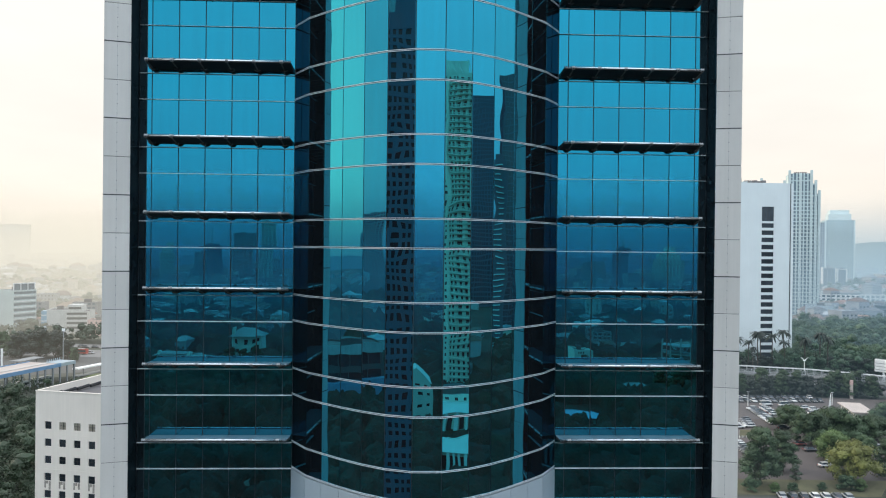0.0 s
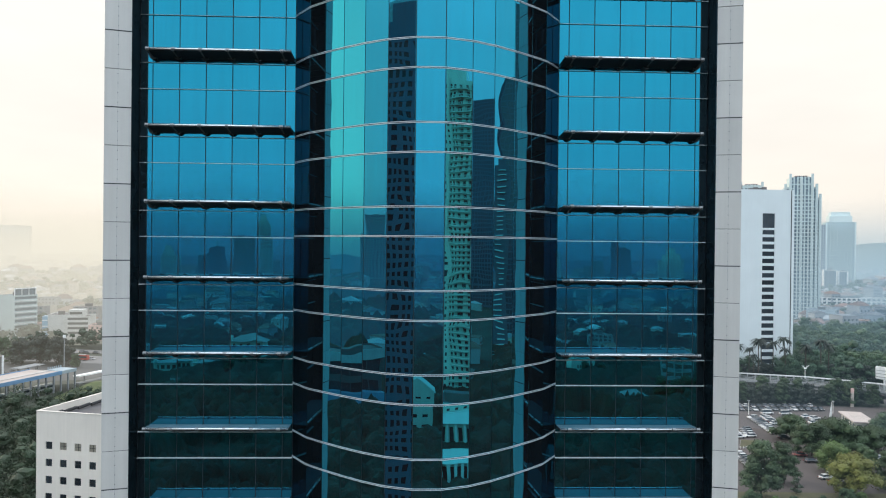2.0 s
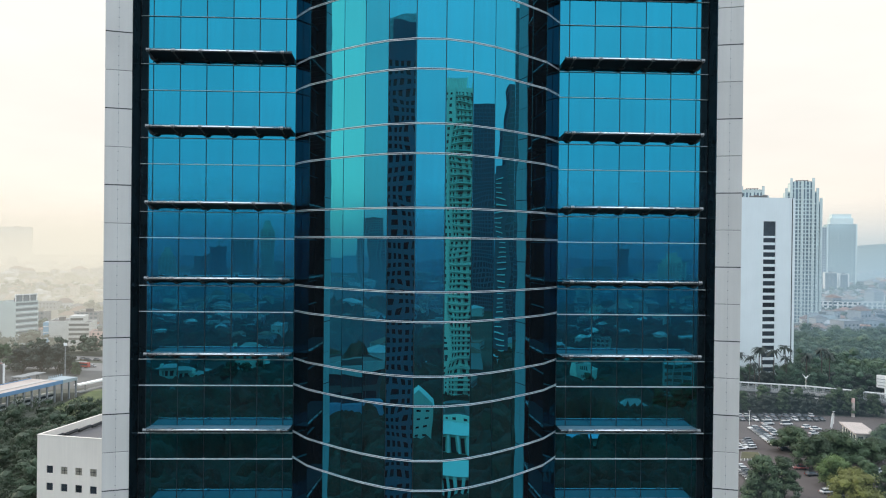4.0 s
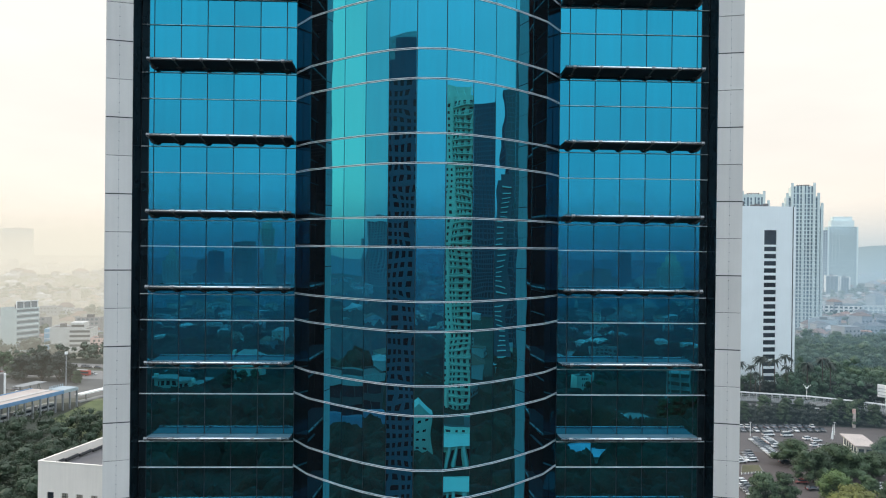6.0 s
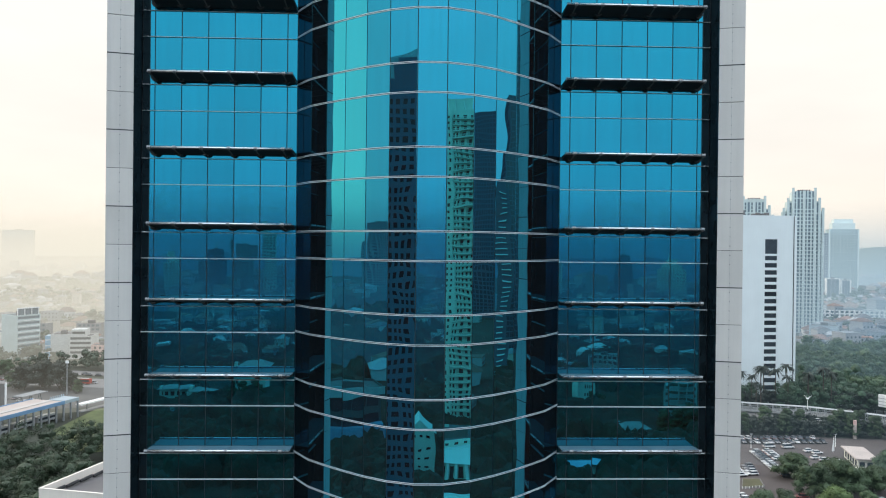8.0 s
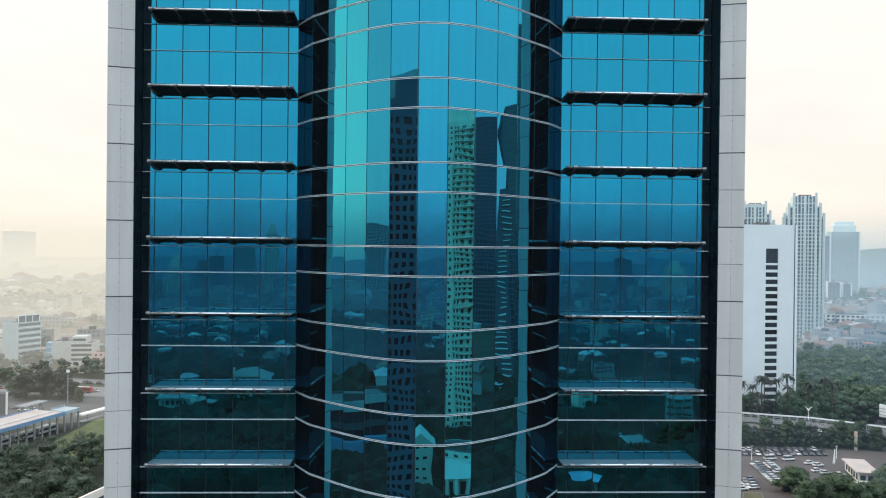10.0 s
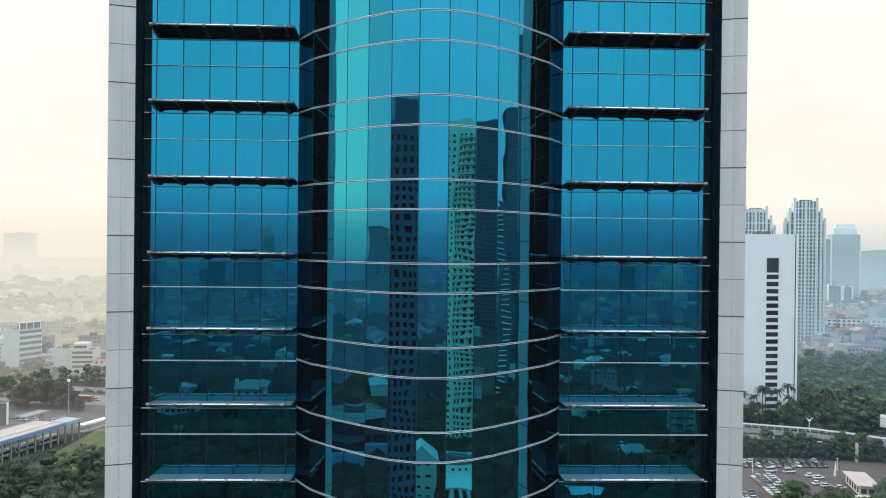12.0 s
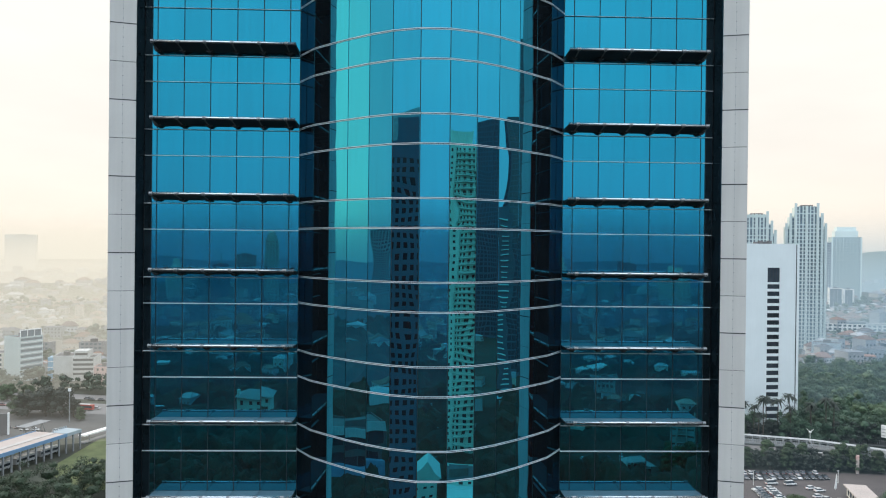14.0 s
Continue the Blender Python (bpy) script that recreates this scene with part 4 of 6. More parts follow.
for i in range(13):
    fresh = copy_thing(palm, pose(150 + i * 4.2 + rp.uniform(-1.5, 1.5), 338 + rp.uniform(-3, 10), 0, 0, 0, rp.uniform(0, 360)))
    size = rp.uniform(1.12, 1.5)
    fresh.scale = (size, size, size)


# ---- cars ----
def make_car(paint, word, van=False):
    t = thing("van" if van else "car", f"parked {word} {'van' if van else 'car'} on the paving", "van" if van else "car", group="parked cars")
    L, Wd = (4.9, 1.8) if van else (4.4, 1.74)
    hood, roof = (0.95, 1.95) if van else (0.82, 1.48)
    bm = bmesh.new()
    prof = [(-L / 2, 0.32), (L / 2, 0.32), (L / 2 + 0.03, 0.62), (L / 2 - 0.12, hood - 0.08), (L / 2 - 1.1, hood + 0.06), (-L / 2 + 0.5, hood + 0.10), (-L / 2 + 0.02, hood - 0.02)]
    prism(bm, prof, (1, 0, 0), (0, 0, 1), (0, Wd, 0), pose(0, -Wd / 2, 0))
    bmesh.ops.bevel(bm, geom=bm.edges[:], offset=0.07, segments=2, affect="EDGES")
    part("body", bm, CAR_PAINT[paint], t, smooth=True)
    front, back = (L / 2 - 0.7, -L / 2 + 0.08) if van else (L / 2 - 1.05, -L / 2 + 0.45)
    bm = bmesh.new()
    lo = [(front, -Wd / 2 + 0.06), (front, Wd / 2 - 0.06), (back, Wd / 2 - 0.06), (back, -Wd / 2 + 0.06)]
    hi = [(front - 0.75, -Wd / 2 + 0.22), (front - 0.75, Wd / 2 - 0.22), (back + 0.42, Wd / 2 - 0.22), (back + 0.42, -Wd / 2 + 0.22)]
    a = [bm.verts.new((x, y, hood)) for x, y in lo]
    b = [bm.verts.new((x, y, roof - 0.05)) for x, y in hi]
    bm.faces.new(a[::-1])
    bm.faces.new(b)
    for i in range(4):
        bm.faces.new((a[i], a[(i + 1) % 4], b[(i + 1) % 4], b[i]))
    part("glazing", bm, WINDOW, t)
    bm = bmesh.new()
    box(bm, back + 0.36, front - 0.68, -Wd / 2 + 0.19, Wd / 2 - 0.19, roof - 0.07, roof)
    bmesh.ops.bevel(bm, geom=bm.edges[:], offset=0.03, segments=1, affect="EDGES")
    part("roof", bm, CAR_PAINT[paint], t)
    for x in (L / 2 - 0.85, -L / 2 + 0.8):
        for y in (-Wd / 2 + 0.08, Wd / 2 - 0.08):
            bm = bmesh.new()
            tube(bm, (x, y - 0.11, 0.31), (x, y + 0.11, 0.31), 0.31, seg=14)
            part("wheel", bm, RUBBER, t)
    for x, mat_, nm in ((L / 2 - 0.02, LAMP_CLEAR, "headlight"), (-L / 2 - 0.01, LAMP_RED, "tail_light")):
        for y in (-0.62, 0.62):
            bm = bmesh.new()
            box(bm, x - 0.05, x + 0.05, y - 0.17, y + 0.17, 0.62, 0.76)
            part(nm, bm, mat_, t)
    return t


CARS = {k: make_car(k, k) for k in CAR_PAINT}
CARS["van"] = make_car("white", "white", True)
rc = random.Random(21)
LOTS = []
for i in range(14):
    LOTS.append((rc.choice(("white", "black", "grey", "grey", "black", "silver", "black")), 131 + i * 2.75, 279.2 + rc.uniform(-0.3, 0.3), -90))
    LOTS.append((rc.choice(("grey", "black", "silver", "grey", "white", "black")), 130 + i * 2.75, 286.0 + rc.uniform(-0.3, 0.3), 90))
for i in range(10):
    LOTS.append((rc.choice(("white", "black", "silver", "white", "grey", "grey")), 132.0 - i * 0.34, 263.5 - i * 2.85, 188))
    LOTS.append((rc.choice(("white", "silver", "black", "white")), 137.4 - i * 0.34, 264.5 - i * 2.85, 5) if i < 5 else ("white", 114.6 + rc.uniform(-0.2, 0.2) - (i - 5) * 0.3, 243 - (i - 5) * 2.8, 5))
for i in range(7):
    if i < 4:
        LOTS.append((rc.choice(("white", "silver", "white", "grey")), 120.6 - i * 0.9, 243.5 - i * 3.4, 185))
    LOTS.append((rc.choice(("white", "silver", "black")), 103.5 - i * 0.25, 208.5 - i * 2.75, 186))
LOTS += [("van", 141.0, 271.5, 5), ("van", 148, 270.4, 8), ("white", 153.7, 265.0, 15), ("white", 155.5, 262.0, 15), ("white", 151.3, 254.6, 12), ("silver", 153.0, 251.5, 12), ("white", 157.0, 249.0, 12),
         ("black", 128.9, 230.9, 5), ("red", 122.9, 207.5, 170), ("black", 123.0, 200.3, 8), ("white", 118.5, 182.6, 10), ("black", 119.3, 178.6, 8), ("silver", 121.5, 185.0, 10),
         ("white", 143.0, 200.4, 15), ("silver", 146.6, 203.5, 15)]
for i, c in enumerate(("silver", "black", "black", "white", "white", "grey", "silver")):
    LOTS.append((c, 92.5 + i * 2.75, 154.6 - i * 0.15, 80))
for i in range(16):
    LOTS.append((rc.choice(("white", "silver", "black", "grey")), -250 + i * 6.2 + rc.uniform(-2, 2), 452 - i * 1.1 + rc.uniform(-4, 4), -12))
for i in range(9):
    LOTS.append((rc.choice(("white", "silver", "black", "grey", "red")), -245 + i * 11 + rc.uniform(-3, 3), 424 - i * 1.9 + rc.uniform(-5, 5), -12))
for i in range(7):
    LOTS.append((rc.choice(("white", "silver", "black", "grey")), 185 + i * 9, 322 - i * 3.8 + rc.uniform(-5, 5), -25))
for i in range(14):
    LOTS.append((rc.choice(("white", "silver", "black", "grey", "white")), -246 + i * 5.4, 372 - i * 1.2 + rc.uniform(-6, 6), rc.choice((80, -100, -12))))
first = set()
for c, x, y, turn in LOTS:
    m = pose(x, y, 0.055, 0, 0, turn + rc.uniform(-2, 2))
    if c not in first:
        first.add(c)
        CARS[c].matrix_basis = m
    else:
        copy_thing(CARS[c], m)


# ---- buildings ----
def facade(bm, panes, wide, tall, cols, rows, z0, m, margin=1.0, pier=0.4, sill=0.45, proud=0.25):
    """Piers and spandrels standing proud of a wall; panes are put down where openings stay. The wall is y = 0, outwards is -y."""
    cw = (wide - 2 * margin) / cols
    rh = (tall - z0) / rows
    box(bm, -wide / 2, -wide / 2 + margin, -proud, 0, 0, tall, m)
    box(bm, wide / 2 - margin, wide / 2, -proud, 0, 0, tall, m)
    for c in range(1, cols):
        x = -wide / 2 + margin + c * cw
        box(bm, x - pier * cw / 2, x + pier * cw / 2, -proud, 0, 0, tall, m)
    for r in range(rows + 1):
        z = z0 + r * rh
        lo, hi = (0, z + sill * rh / 2) if r == 0 else (z - sill * rh / 2, tall if r == rows else z + sill * rh / 2)
        if hi > lo:
            box(bm, -wide / 2 + margin, wide / 2 - margin, -proud + 0.02, 0, lo, hi, m)
    for r in range(rows):
        for c in range(cols):
            panes.append((m @ Vector((-wide / 2 + margin + (c + 0.5) * cw, -0.03, z0 + (r + 0.5) * rh)), cw * (1 - pier * 0.9), rh * (1 - sill * 0.9)))


def make_building(name, label, category, x, y, turn, wide, deep, tall, wall, glass=WINDOW, cols=6, rows=8, sides=(0,), margin=1.0, pier=0.4, sill=0.45, z0=3.0, proud=0.25, keep=110):
    """A block with recessed windows on the chosen sides (0 front, 1 right, 3 left) and a parapet roof. Its front looks along -y before the turn."""
    t = thing(name, label, category, pose(x, y, 0, 0, 0, turn))
    bm = bmesh.new()
    box(bm, -wide / 2, wide / 2, 0, deep, 0, tall - 0.9)
    panes = []
    spots = {0: (wide, pose(0, 0, 0)), 1: (deep, pose(wide / 2, deep / 2, 0, 0, 0, 90)), 3: (deep, pose(-wide / 2, deep / 2, 0, 0, 0, -90))}
    for s in sides:
        w, m = spots[s]
        k = max(1, round(cols * w / wide))
        before = len(panes)
        facade(bm, panes, w, tall, k, rows, z0, m, margin, pier, sill, proud)
        panes[before:] = [(p, pw, ph, m.to_3x3()) for p, pw, ph in panes[before:]]
    part("wall", bm, wall, t)
    bm = bmesh.new()
    for a in ((-wide / 2, wide / 2, 0.001, 0.3), (-wide / 2, wide / 2, deep - 0.3, deep), (-wide / 2, -wide / 2 + 0.3, 0.3, deep - 0.3), (wide / 2 - 0.3, wide / 2, 0.3, deep - 0.3)):
        box(bm, *a, tall - 0.9, tall + 0.004)
    part("parapet", bm, wall, t)
    bm = bmesh.new()
    box(bm, -wide / 2 + 0.31, wide / 2 - 0.31, 0.31, deep - 0.31, tall - 0.9, tall - 0.8)
    roof = part("roof", bm, ROOF_GREY, t)
    bm = bmesh.new()
    box(bm, -wide * 0.12, wide * 0.14, deep * 0.35, deep * 0.6, tall - 0.8, tall + 1.8)
    part("plant_room", bm, ROOF_GREY, roof)
    cache = {}
    rest = bmesh.new()
    for i, (p, pw, ph, rm) in enumerate(panes):
        if i < keep:
            key = (round(pw, 2), round(ph, 2))
            if key not in cache:
                b2 = bmesh.new()
                box(b2, -pw / 2, pw / 2, 0, 0.028, -ph / 2, ph / 2)
                cache[key] = mesh_of("window", b2, glass)
            place("window", cache[key], t, Matrix.Translation(p) @ rm.to_4x4())
        else:
            box(rest, -pw / 2, pw / 2, 0, 0.028, -ph / 2, ph / 2, Matrix.Translation(p) @ rm.to_4x4())
    if rest.verts:
        tagged(part("window_rest", rest, glass, t), kind="stuff")
    else:
        rest.free()
    return t


# the white block beside the tower, with small square windows
def white_office():
    t = thing("office_block", "white office block with small square windows and parapet roof", "office block", pose(-64, 95.2, 0, 0, 0, -15))
    W, D, H = 40.0, 24.0, 37.1
    cols = [2.44 + 2.78 * i for i in range(13)]
    rows = [31.45 - 2.89 * i for i in range(10)]
    half = 0.64
    bm = bmesh.new()
    box(bm, 0.3, W, 0.3, D, 0, H - 1.6)
    xs = [0.0] + [e for c in cols for e in (c - half, c + half)] + [W]
    for x0, x1 in zip(xs[::2], xs[1::2]):
        box(bm, x0, x1, 0, 0.3, 0, H)
    zs = [0.0] + [e for c in rows[::-1] for e in (c - half, c + half)] + [H]
    for c in cols:
        for z0, z1 in zip(zs[::2], zs[1::2]):
            box(bm, c - half, c + half, 0.002, 0.3, z0, z1)
    box(bm, 0, 0.3, 0.3, D, 0, H)
    box(bm, 0.3, W, D - 0.3, D, H - 1.6, H)
    part("wall", bm, OFFICE_WALL, t)
    bm = bmesh.new()
    box(bm, -0.05, W, -0.06, 0.34, H, H + 0.12)
    box(bm, -0.05, 0.34, 0.34, D, H, H + 0.12)
    part("coping", bm, OFFICE_WALL, t)
    bm = bmesh.new()
    box(bm, 0.31, W, 0.31, D - 0.31, H - 1.6, H - 1.5)
    part("roof", bm, ROOF_GREY, t)
    bm = bmesh.new()
    for z in (30.0, 24.1, 18.1):
        box(bm, 0, W, -0.035, 0.0, z - 0.03, z + 0.03)
    part("string_course", bm, OFFICE_WALL, t)
    for j, z in enumerate(rows):
        for i, c in enumerate(cols):
            b2 = bmesh.new()
            box(b2, c - half, c + half, 0.2, 0.24, z - half, z + half)
            w = part("window", b2, BLIND if (j == 0 and i in (1, 2, 3, 6)) else WINDOW, t)
            b2 = bmesh.new()
            box(b2, c - half, c + half, 0.15, 0.199, z - 0.03, z + 0.03)
            box(b2, c - 0.03, c + 0.03, 0.15, 0.198, z - half, z + half)
            part("frame", b2, GASKET, w)
            if j == 3:
                b2 = bmesh.new()
                for u0, u1, drop in ((-0.62, -0.30, 1.2), (-0.28, 0.10, 0.5), (0.22, 0.60, 1.5 - 0.2 * (i % 3))):
                    box(b2, c + u0, c + u1, -0.004, 0.001, z - half - drop, z - half - 0.02)
                part("stain", b2, STAIN, t, "grey drip stain under the window")
    for i in range(6):
        bm = bmesh.new()
        tube(bm, (1.0 + 0.2 * i, 2 + i * 3.4, H - 1.1), (1.2 + 0.2 * i, 5 + i * 3.4, H - 0.9), 0.28, seg=6)
        part("roof_pipe", bm, GASKET, t)


white_office()


# the white slab tower with one stair of windows
def white_slab():
    t = thing("slab_tower", "tall white slab tower with one column of dark windows", "tower", pose(180.2, 361.5, 0, 0, 0, 4))
    W, D, H = 30.0, 16.0, 95.8
    x0, x1 = -2.0, 4.6
    bm = bmesh.new()
    box(bm, -W / 2, W / 2, 0.6, D, 0, H)
    box(bm, -W / 2, x0, 0, 0.6, 0, H)
    box(bm, x1, W / 2 - 1.75, 0, 0.6, 0, H)
    gaps = [(76.3, 83.7)] + [(z - 1.15, z + 1.15) for z in [74.1 - 3.66 * i for i in range(20)]]
    edge = H
    for a, b in gaps:
        box(bm, x0, x1, 0.002, 0.6, b, edge)
        edge = a
    box(bm, x0, x1, 0.002, 0.6, 0, edge)
    part("wall", bm, SLAB_WALL, t)
    bm = bmesh.new()
    box(bm, W / 2 - 1.7, W / 2, 0.0, 0.59, 0, H - 0.3)
    part("side_strip", bm, SLAB_WALL, t)
    bm = bmesh.new()
    box(bm, W / 2 - 1.80, W / 2 - 1.38, -0.10, 0.1, 0, H - 0.2)
    part("dark_groove", bm, GASKET, t, "dark vertical joint near the corner")
    for a, b in gaps:
        bm = bmesh.new()
        box(bm, x0, x1, 0.45, 0.55, a, b)
        w = part("window", bm, WINDOW, t)
        bm = bmesh.new()
        for k in range(1, 4):
            x = x0 + (x1 - x0) * k / 4
            box(bm, x - 0.06, x + 0.06, 0.38, 0.449, a, b)
        part("frame", bm, GASKET, w)
    for x, h in ((-6, 1.0), (-3.5, 1.5), (-1, 1.1), (1.2, 1.6), (-12, 2.6)):
        bm = bmesh.new()
        box(bm, x - 0.9, x + 0.9, 4, 6, H, H + h)
        part("roof_plant", bm, ROOF_GREY, t)


white_slab()


# two stepped condominium towers behind it
def condo_tower(x, y, turn, tall, cols):
    t = thing("apartment_tower", "tall pale stepped apartment tower with ribbed window bays", "apartment tower", pose(x, y, 0, 0, 0, turn), group="stepped apartment towers")
    W = 34.0
    bm = bmesh.new()
    panes = []
    tiers = [(W, 0, 0, tall * 0.86), (W * 0.80, -2.0, tall * 0.0, tall * 0.93), (W * 0.56, -4.0, 0, tall)]
    for w, y0, z0, z1 in tiers:
        box(bm, -w / 2, w / 2, y0, 22, z0, z1)
    for (w, y0, z0, z1), nextw in zip(tiers, (W * 0.80, W * 0.56, 0)):
        rows = int(z1 / 3.5)
        spans = [(-w / 2, -nextw / 2), (nextw / 2, w / 2)] if nextw else [(-w / 2, w / 2)]
        for a, b in spans:
            k = max(1, round((b - a) / 3.4))
            for c in range(k + 1):
                u = a + (b - a) * c / k
                half = 1.15 if c in (0, k) or c % 3 == 0 else 0.62
                box(bm, u - half, u + half, y0 - (1.3 if half > 1 else 0.5), y0, 0, z1 + (3.2 if c in (0, k) else 0.6))
            for r in range(rows):
                z = 3.5 * r
                if z < z1 - 17 or r % 4 == 0:      # the top storeys are glazed from rib to rib
                    box(bm, a, b, y0 - 0.30, y0, z, z + 0.95)
                for c in range(k):
                    u = a + (b - a) * (c + 0.5) / k
                    panes.append((u, y0, z + (2.05 if z < z1 - 17 else 1.75), (b - a) / k - 0.7, 2.85 if z < z1 - 17 else 3.5))
    part("wall", bm, CONDO_WALL, t)
    cache = {}
    rest = bmesh.new()
    for i, (u, y0, z, w, h) in enumerate(panes):
        if z > 15 and i % 2 == 0:
            key = round(w, 2)
            if key not in cache:
                b2 = bmesh.new()
                box(b2, -w / 2, w / 2, -0.06, -0.01, -h / 2, h / 2)
                cache[key] = mesh_of("window", b2, CONDO_GLASS)
            place("window", cache[key], t, pose(u, y0, z))
        else:
            box(rest, u - w / 2, u + w / 2, y0 - 0.06, y0 - 0.01, z - h / 2, z + h / 2)
    tagged(part("window_rest", rest, CONDO_GLASS, t), kind="stuff")
    bm = bmesh.new()
    for k in range(7):
        box(bm, -5 + k * 1.6, -4.3 + k * 1.6, -3, 4, tall, tall + 1.5)
    part("roof_plant", bm, ROOF_GREY, t)


condo_tower(367, 706, -18, 133, 8)
condo_tower(322, 712, -18, 125.2, 8)

BLUE_GREY_GLASS = surf("grey_ribbon_glass", (0.16, 0.19, 0.21), 0.2, vary=0.35, scale=0.6, bump=0)
GREY_WHITE = surf("weathered_white_wall", (0.60, 0.60, 0.575), 0.8, vary=0.12, scale=0.25, streak=0.2)
NAVY_CLAD = surf("slate_blue_cladding", (0.16, 0.20, 0.25), 0.5, vary=0.1, scale=0.1, bump=0)

# the pale glass tower and its neighbours
t = make_building("glass_tower", "pale blue glass tower with setback crown in haze", "tower", 786, 1404, -20, 50, 46, 115.5, TEAL_CLAD, BLUE_GLASS, 8, 24, (0, 1, 3), 2.2, 0.05, 0.07, 2.0, 0.3, 120)
bm = bmesh.new()
box(bm, -19, 19, 4, 42, 114.7, 127)
box(bm, -16, 16, 7, 39, 127, 134)
part("crown", bm, TEAL_CLAD, t)
make_building("office_tower", "slim grey office tower in haze", "tower", 642, 1200, -15, 16, 30, 104, SKIRT, BLUE_GREY_GLASS, 5, 26, (0, 3), 0.8, 0.3, 0.4)
make_building("office_tower", "lower twin office block with dark glass", "office block", 640, 1165, -20, 18, 20, 34, WHITE_WALL, CONDO_GLASS, 3, 1, (0,), 0.9, 0.04, 0.05)
make_building("office_tower", "lower twin office block with dark glass", "office block", 664, 1172, -20, 15, 20, 32, WHITE_WALL, CONDO_GLASS, 3, 1, (0,), 2.4, 0.06, 0.05)
make_building("office_tower", "wide pale tower far off in haze", "tower", -1222, 2520, 20, 88, 60, 112, CREAM_WALL, GREY_WHITE, 10, 24, (0,))
make_building("warehouse", "long grey shed with a pale roof among trees", "shed", 399, 598, -28, 38, 22, 17, NAVY_CLAD, WINDOW, 2, 4, (0,), 0.8, 0.03, 0.35)
make_building("warehouse", "grey block with pale roof among trees", "shed", 344, 622, -32, 22, 18, 15, SKIRT, WINDOW, 6, 1, (), 1, 0.4, 0.8)
make_building("warehouse", "low shed with a long white roof behind the trees", "shed", 333, 560, -33, 18, 12, 6, WHITE_WALL, WINDOW, 6, 1, (0,), 1, 0.4, 0.6)
make_building("office_block", "long white office block far off", "office block", 470, 800, -14, 80, 24, 14, WHITE_WALL, WINDOW, 16, 3, (0,))

PALE_TEAL = surf("pale_blue_grey_wall", (0.50, 0.57, 0.56), 0.7, vary=0.08, scale=0.15, bump=0, streak=0.12)
BLUE_STRIP = surf("blue_glazed_panels", (0.20, 0.38, 0.52), 0.3, vary=0.2, scale=0.5, bump=0)
PINK_WALL = surf("pink_wall", (0.62, 0.42, 0.38), 0.8, streak=0.1)
# left: offices beyond the city road
t = make_building("office_block", "white seven-storey office with ribbon windows", "office block", -267.7, 504.5, -27, 15, 17.5, 29.5, PALE_TEAL, BLUE_GREY_GLASS, 1, 7, (1,), 0.5, 0.0, 0.55)
bm = bmesh.new()
for k in range(4):
    box(bm, 6.9, 7.4, 0.4 + 5.3 * k, 0.9 + 5.3 * k, 29.4, 34)
box(bm, 6.8, 7.5, 0.3, 17, 33.6, 34.2)
part("roof_frame", bm, WHITE_WALL, t)
bm = bmesh.new()
box(bm, 6.9, 7.1, 0.9, 16.4, 29.5, 33.6)
part("roof_screen", bm, BLUE_GREY_GLASS, t, "grey louvred screen in the roof frame")
for k in range(7):
    bm = bmesh.new()
    box(bm, 7.5, 8.1, 0.2, 17.3, 3.0 + 3.79 * k - 0.25, 3.0 + 3.79 * k + 0.1)
    part("ledge", bm, WHITE_WALL, t)
t = make_building("office_block", "blank grey-white block with a blue glass corner", "office block", -235.0, 507.5, 12, 13, 20, 16.5, GREY_WHITE, BLUE_GLASS, 4, 3, ())
bm = bmesh.new()
box(bm, -9.8, -6.51, -0.4, 9, 0, 15.6)
part("stair_tower", bm, BLUE_STRIP, t, "blue glazed stair tower")
for k in range(4):
    bm = bmesh.new()
    box(bm, -9.9, -6.45, -0.5, -0.401, 1.0 + 3.9 * k, 1.5 + 3.9 * k)
    part("ledge", bm, WHITE_WALL, t)
t = make_building("office_block", "white office with dark ribbon windows", "office block", -222, 507, 8, 14, 20, 15.5, GREY_WHITE, WINDOW, 1, 4, (0,), 0.6, 0.0, 0.5)
bm = bmesh.new()
box(bm, -6.5, 2.5, 3, 15, 15.0, 19.6)
part("upper_storey", bm, GREY_WHITE, t)
bm = bmesh.new()
box(bm, -6.0, 2.0, 2.93, 2.999, 16.6, 18.2)
part("upper_window", bm, WINDOW, t, "dark ribbon window of the set-back storey")
make_building("office_block", "long weathered grey block behind the offices", "office block", -290, 588, -12, 22, 16, 16.0, CONCRETE, BLUE_GREY_GLASS, 7, 4, (0,), 1.0, 0.35, 0.5)
make_building("office_block", "weathered block with a stepped roof behind the offices", "office block", -250, 592, 6, 18, 16, 15.5, CONCRETE, BLUE_GREY_GLASS, 5, 4, (0,), 1.0, 0.35, 0.5)
make_building("house", "pink low house beside the road", "house", -206.5, 500, 10, 11, 14, 10.5, PINK_WALL, WINDOW, 3, 2, (0,), 1.0, 0.6, 0.6)
make_building("office_block", "low cream office beyond the road", "office block", -300, 520, 15, 36, 20, 16, CREAM_WALL, WINDOW, 8, 4, (0, 1))


# ---- covered walkway and station on posts ----
TAN_ROOF = surf("tan_roof_sheet", (0.46, 0.39, 0.35), 0.6, vary=0.15, scale=0.15, streak=0.1)
PALE_STRIP = surf("pale_concrete_strip", (0.46, 0.43, 0.40), 0.8, vary=0.15, scale=0.3)


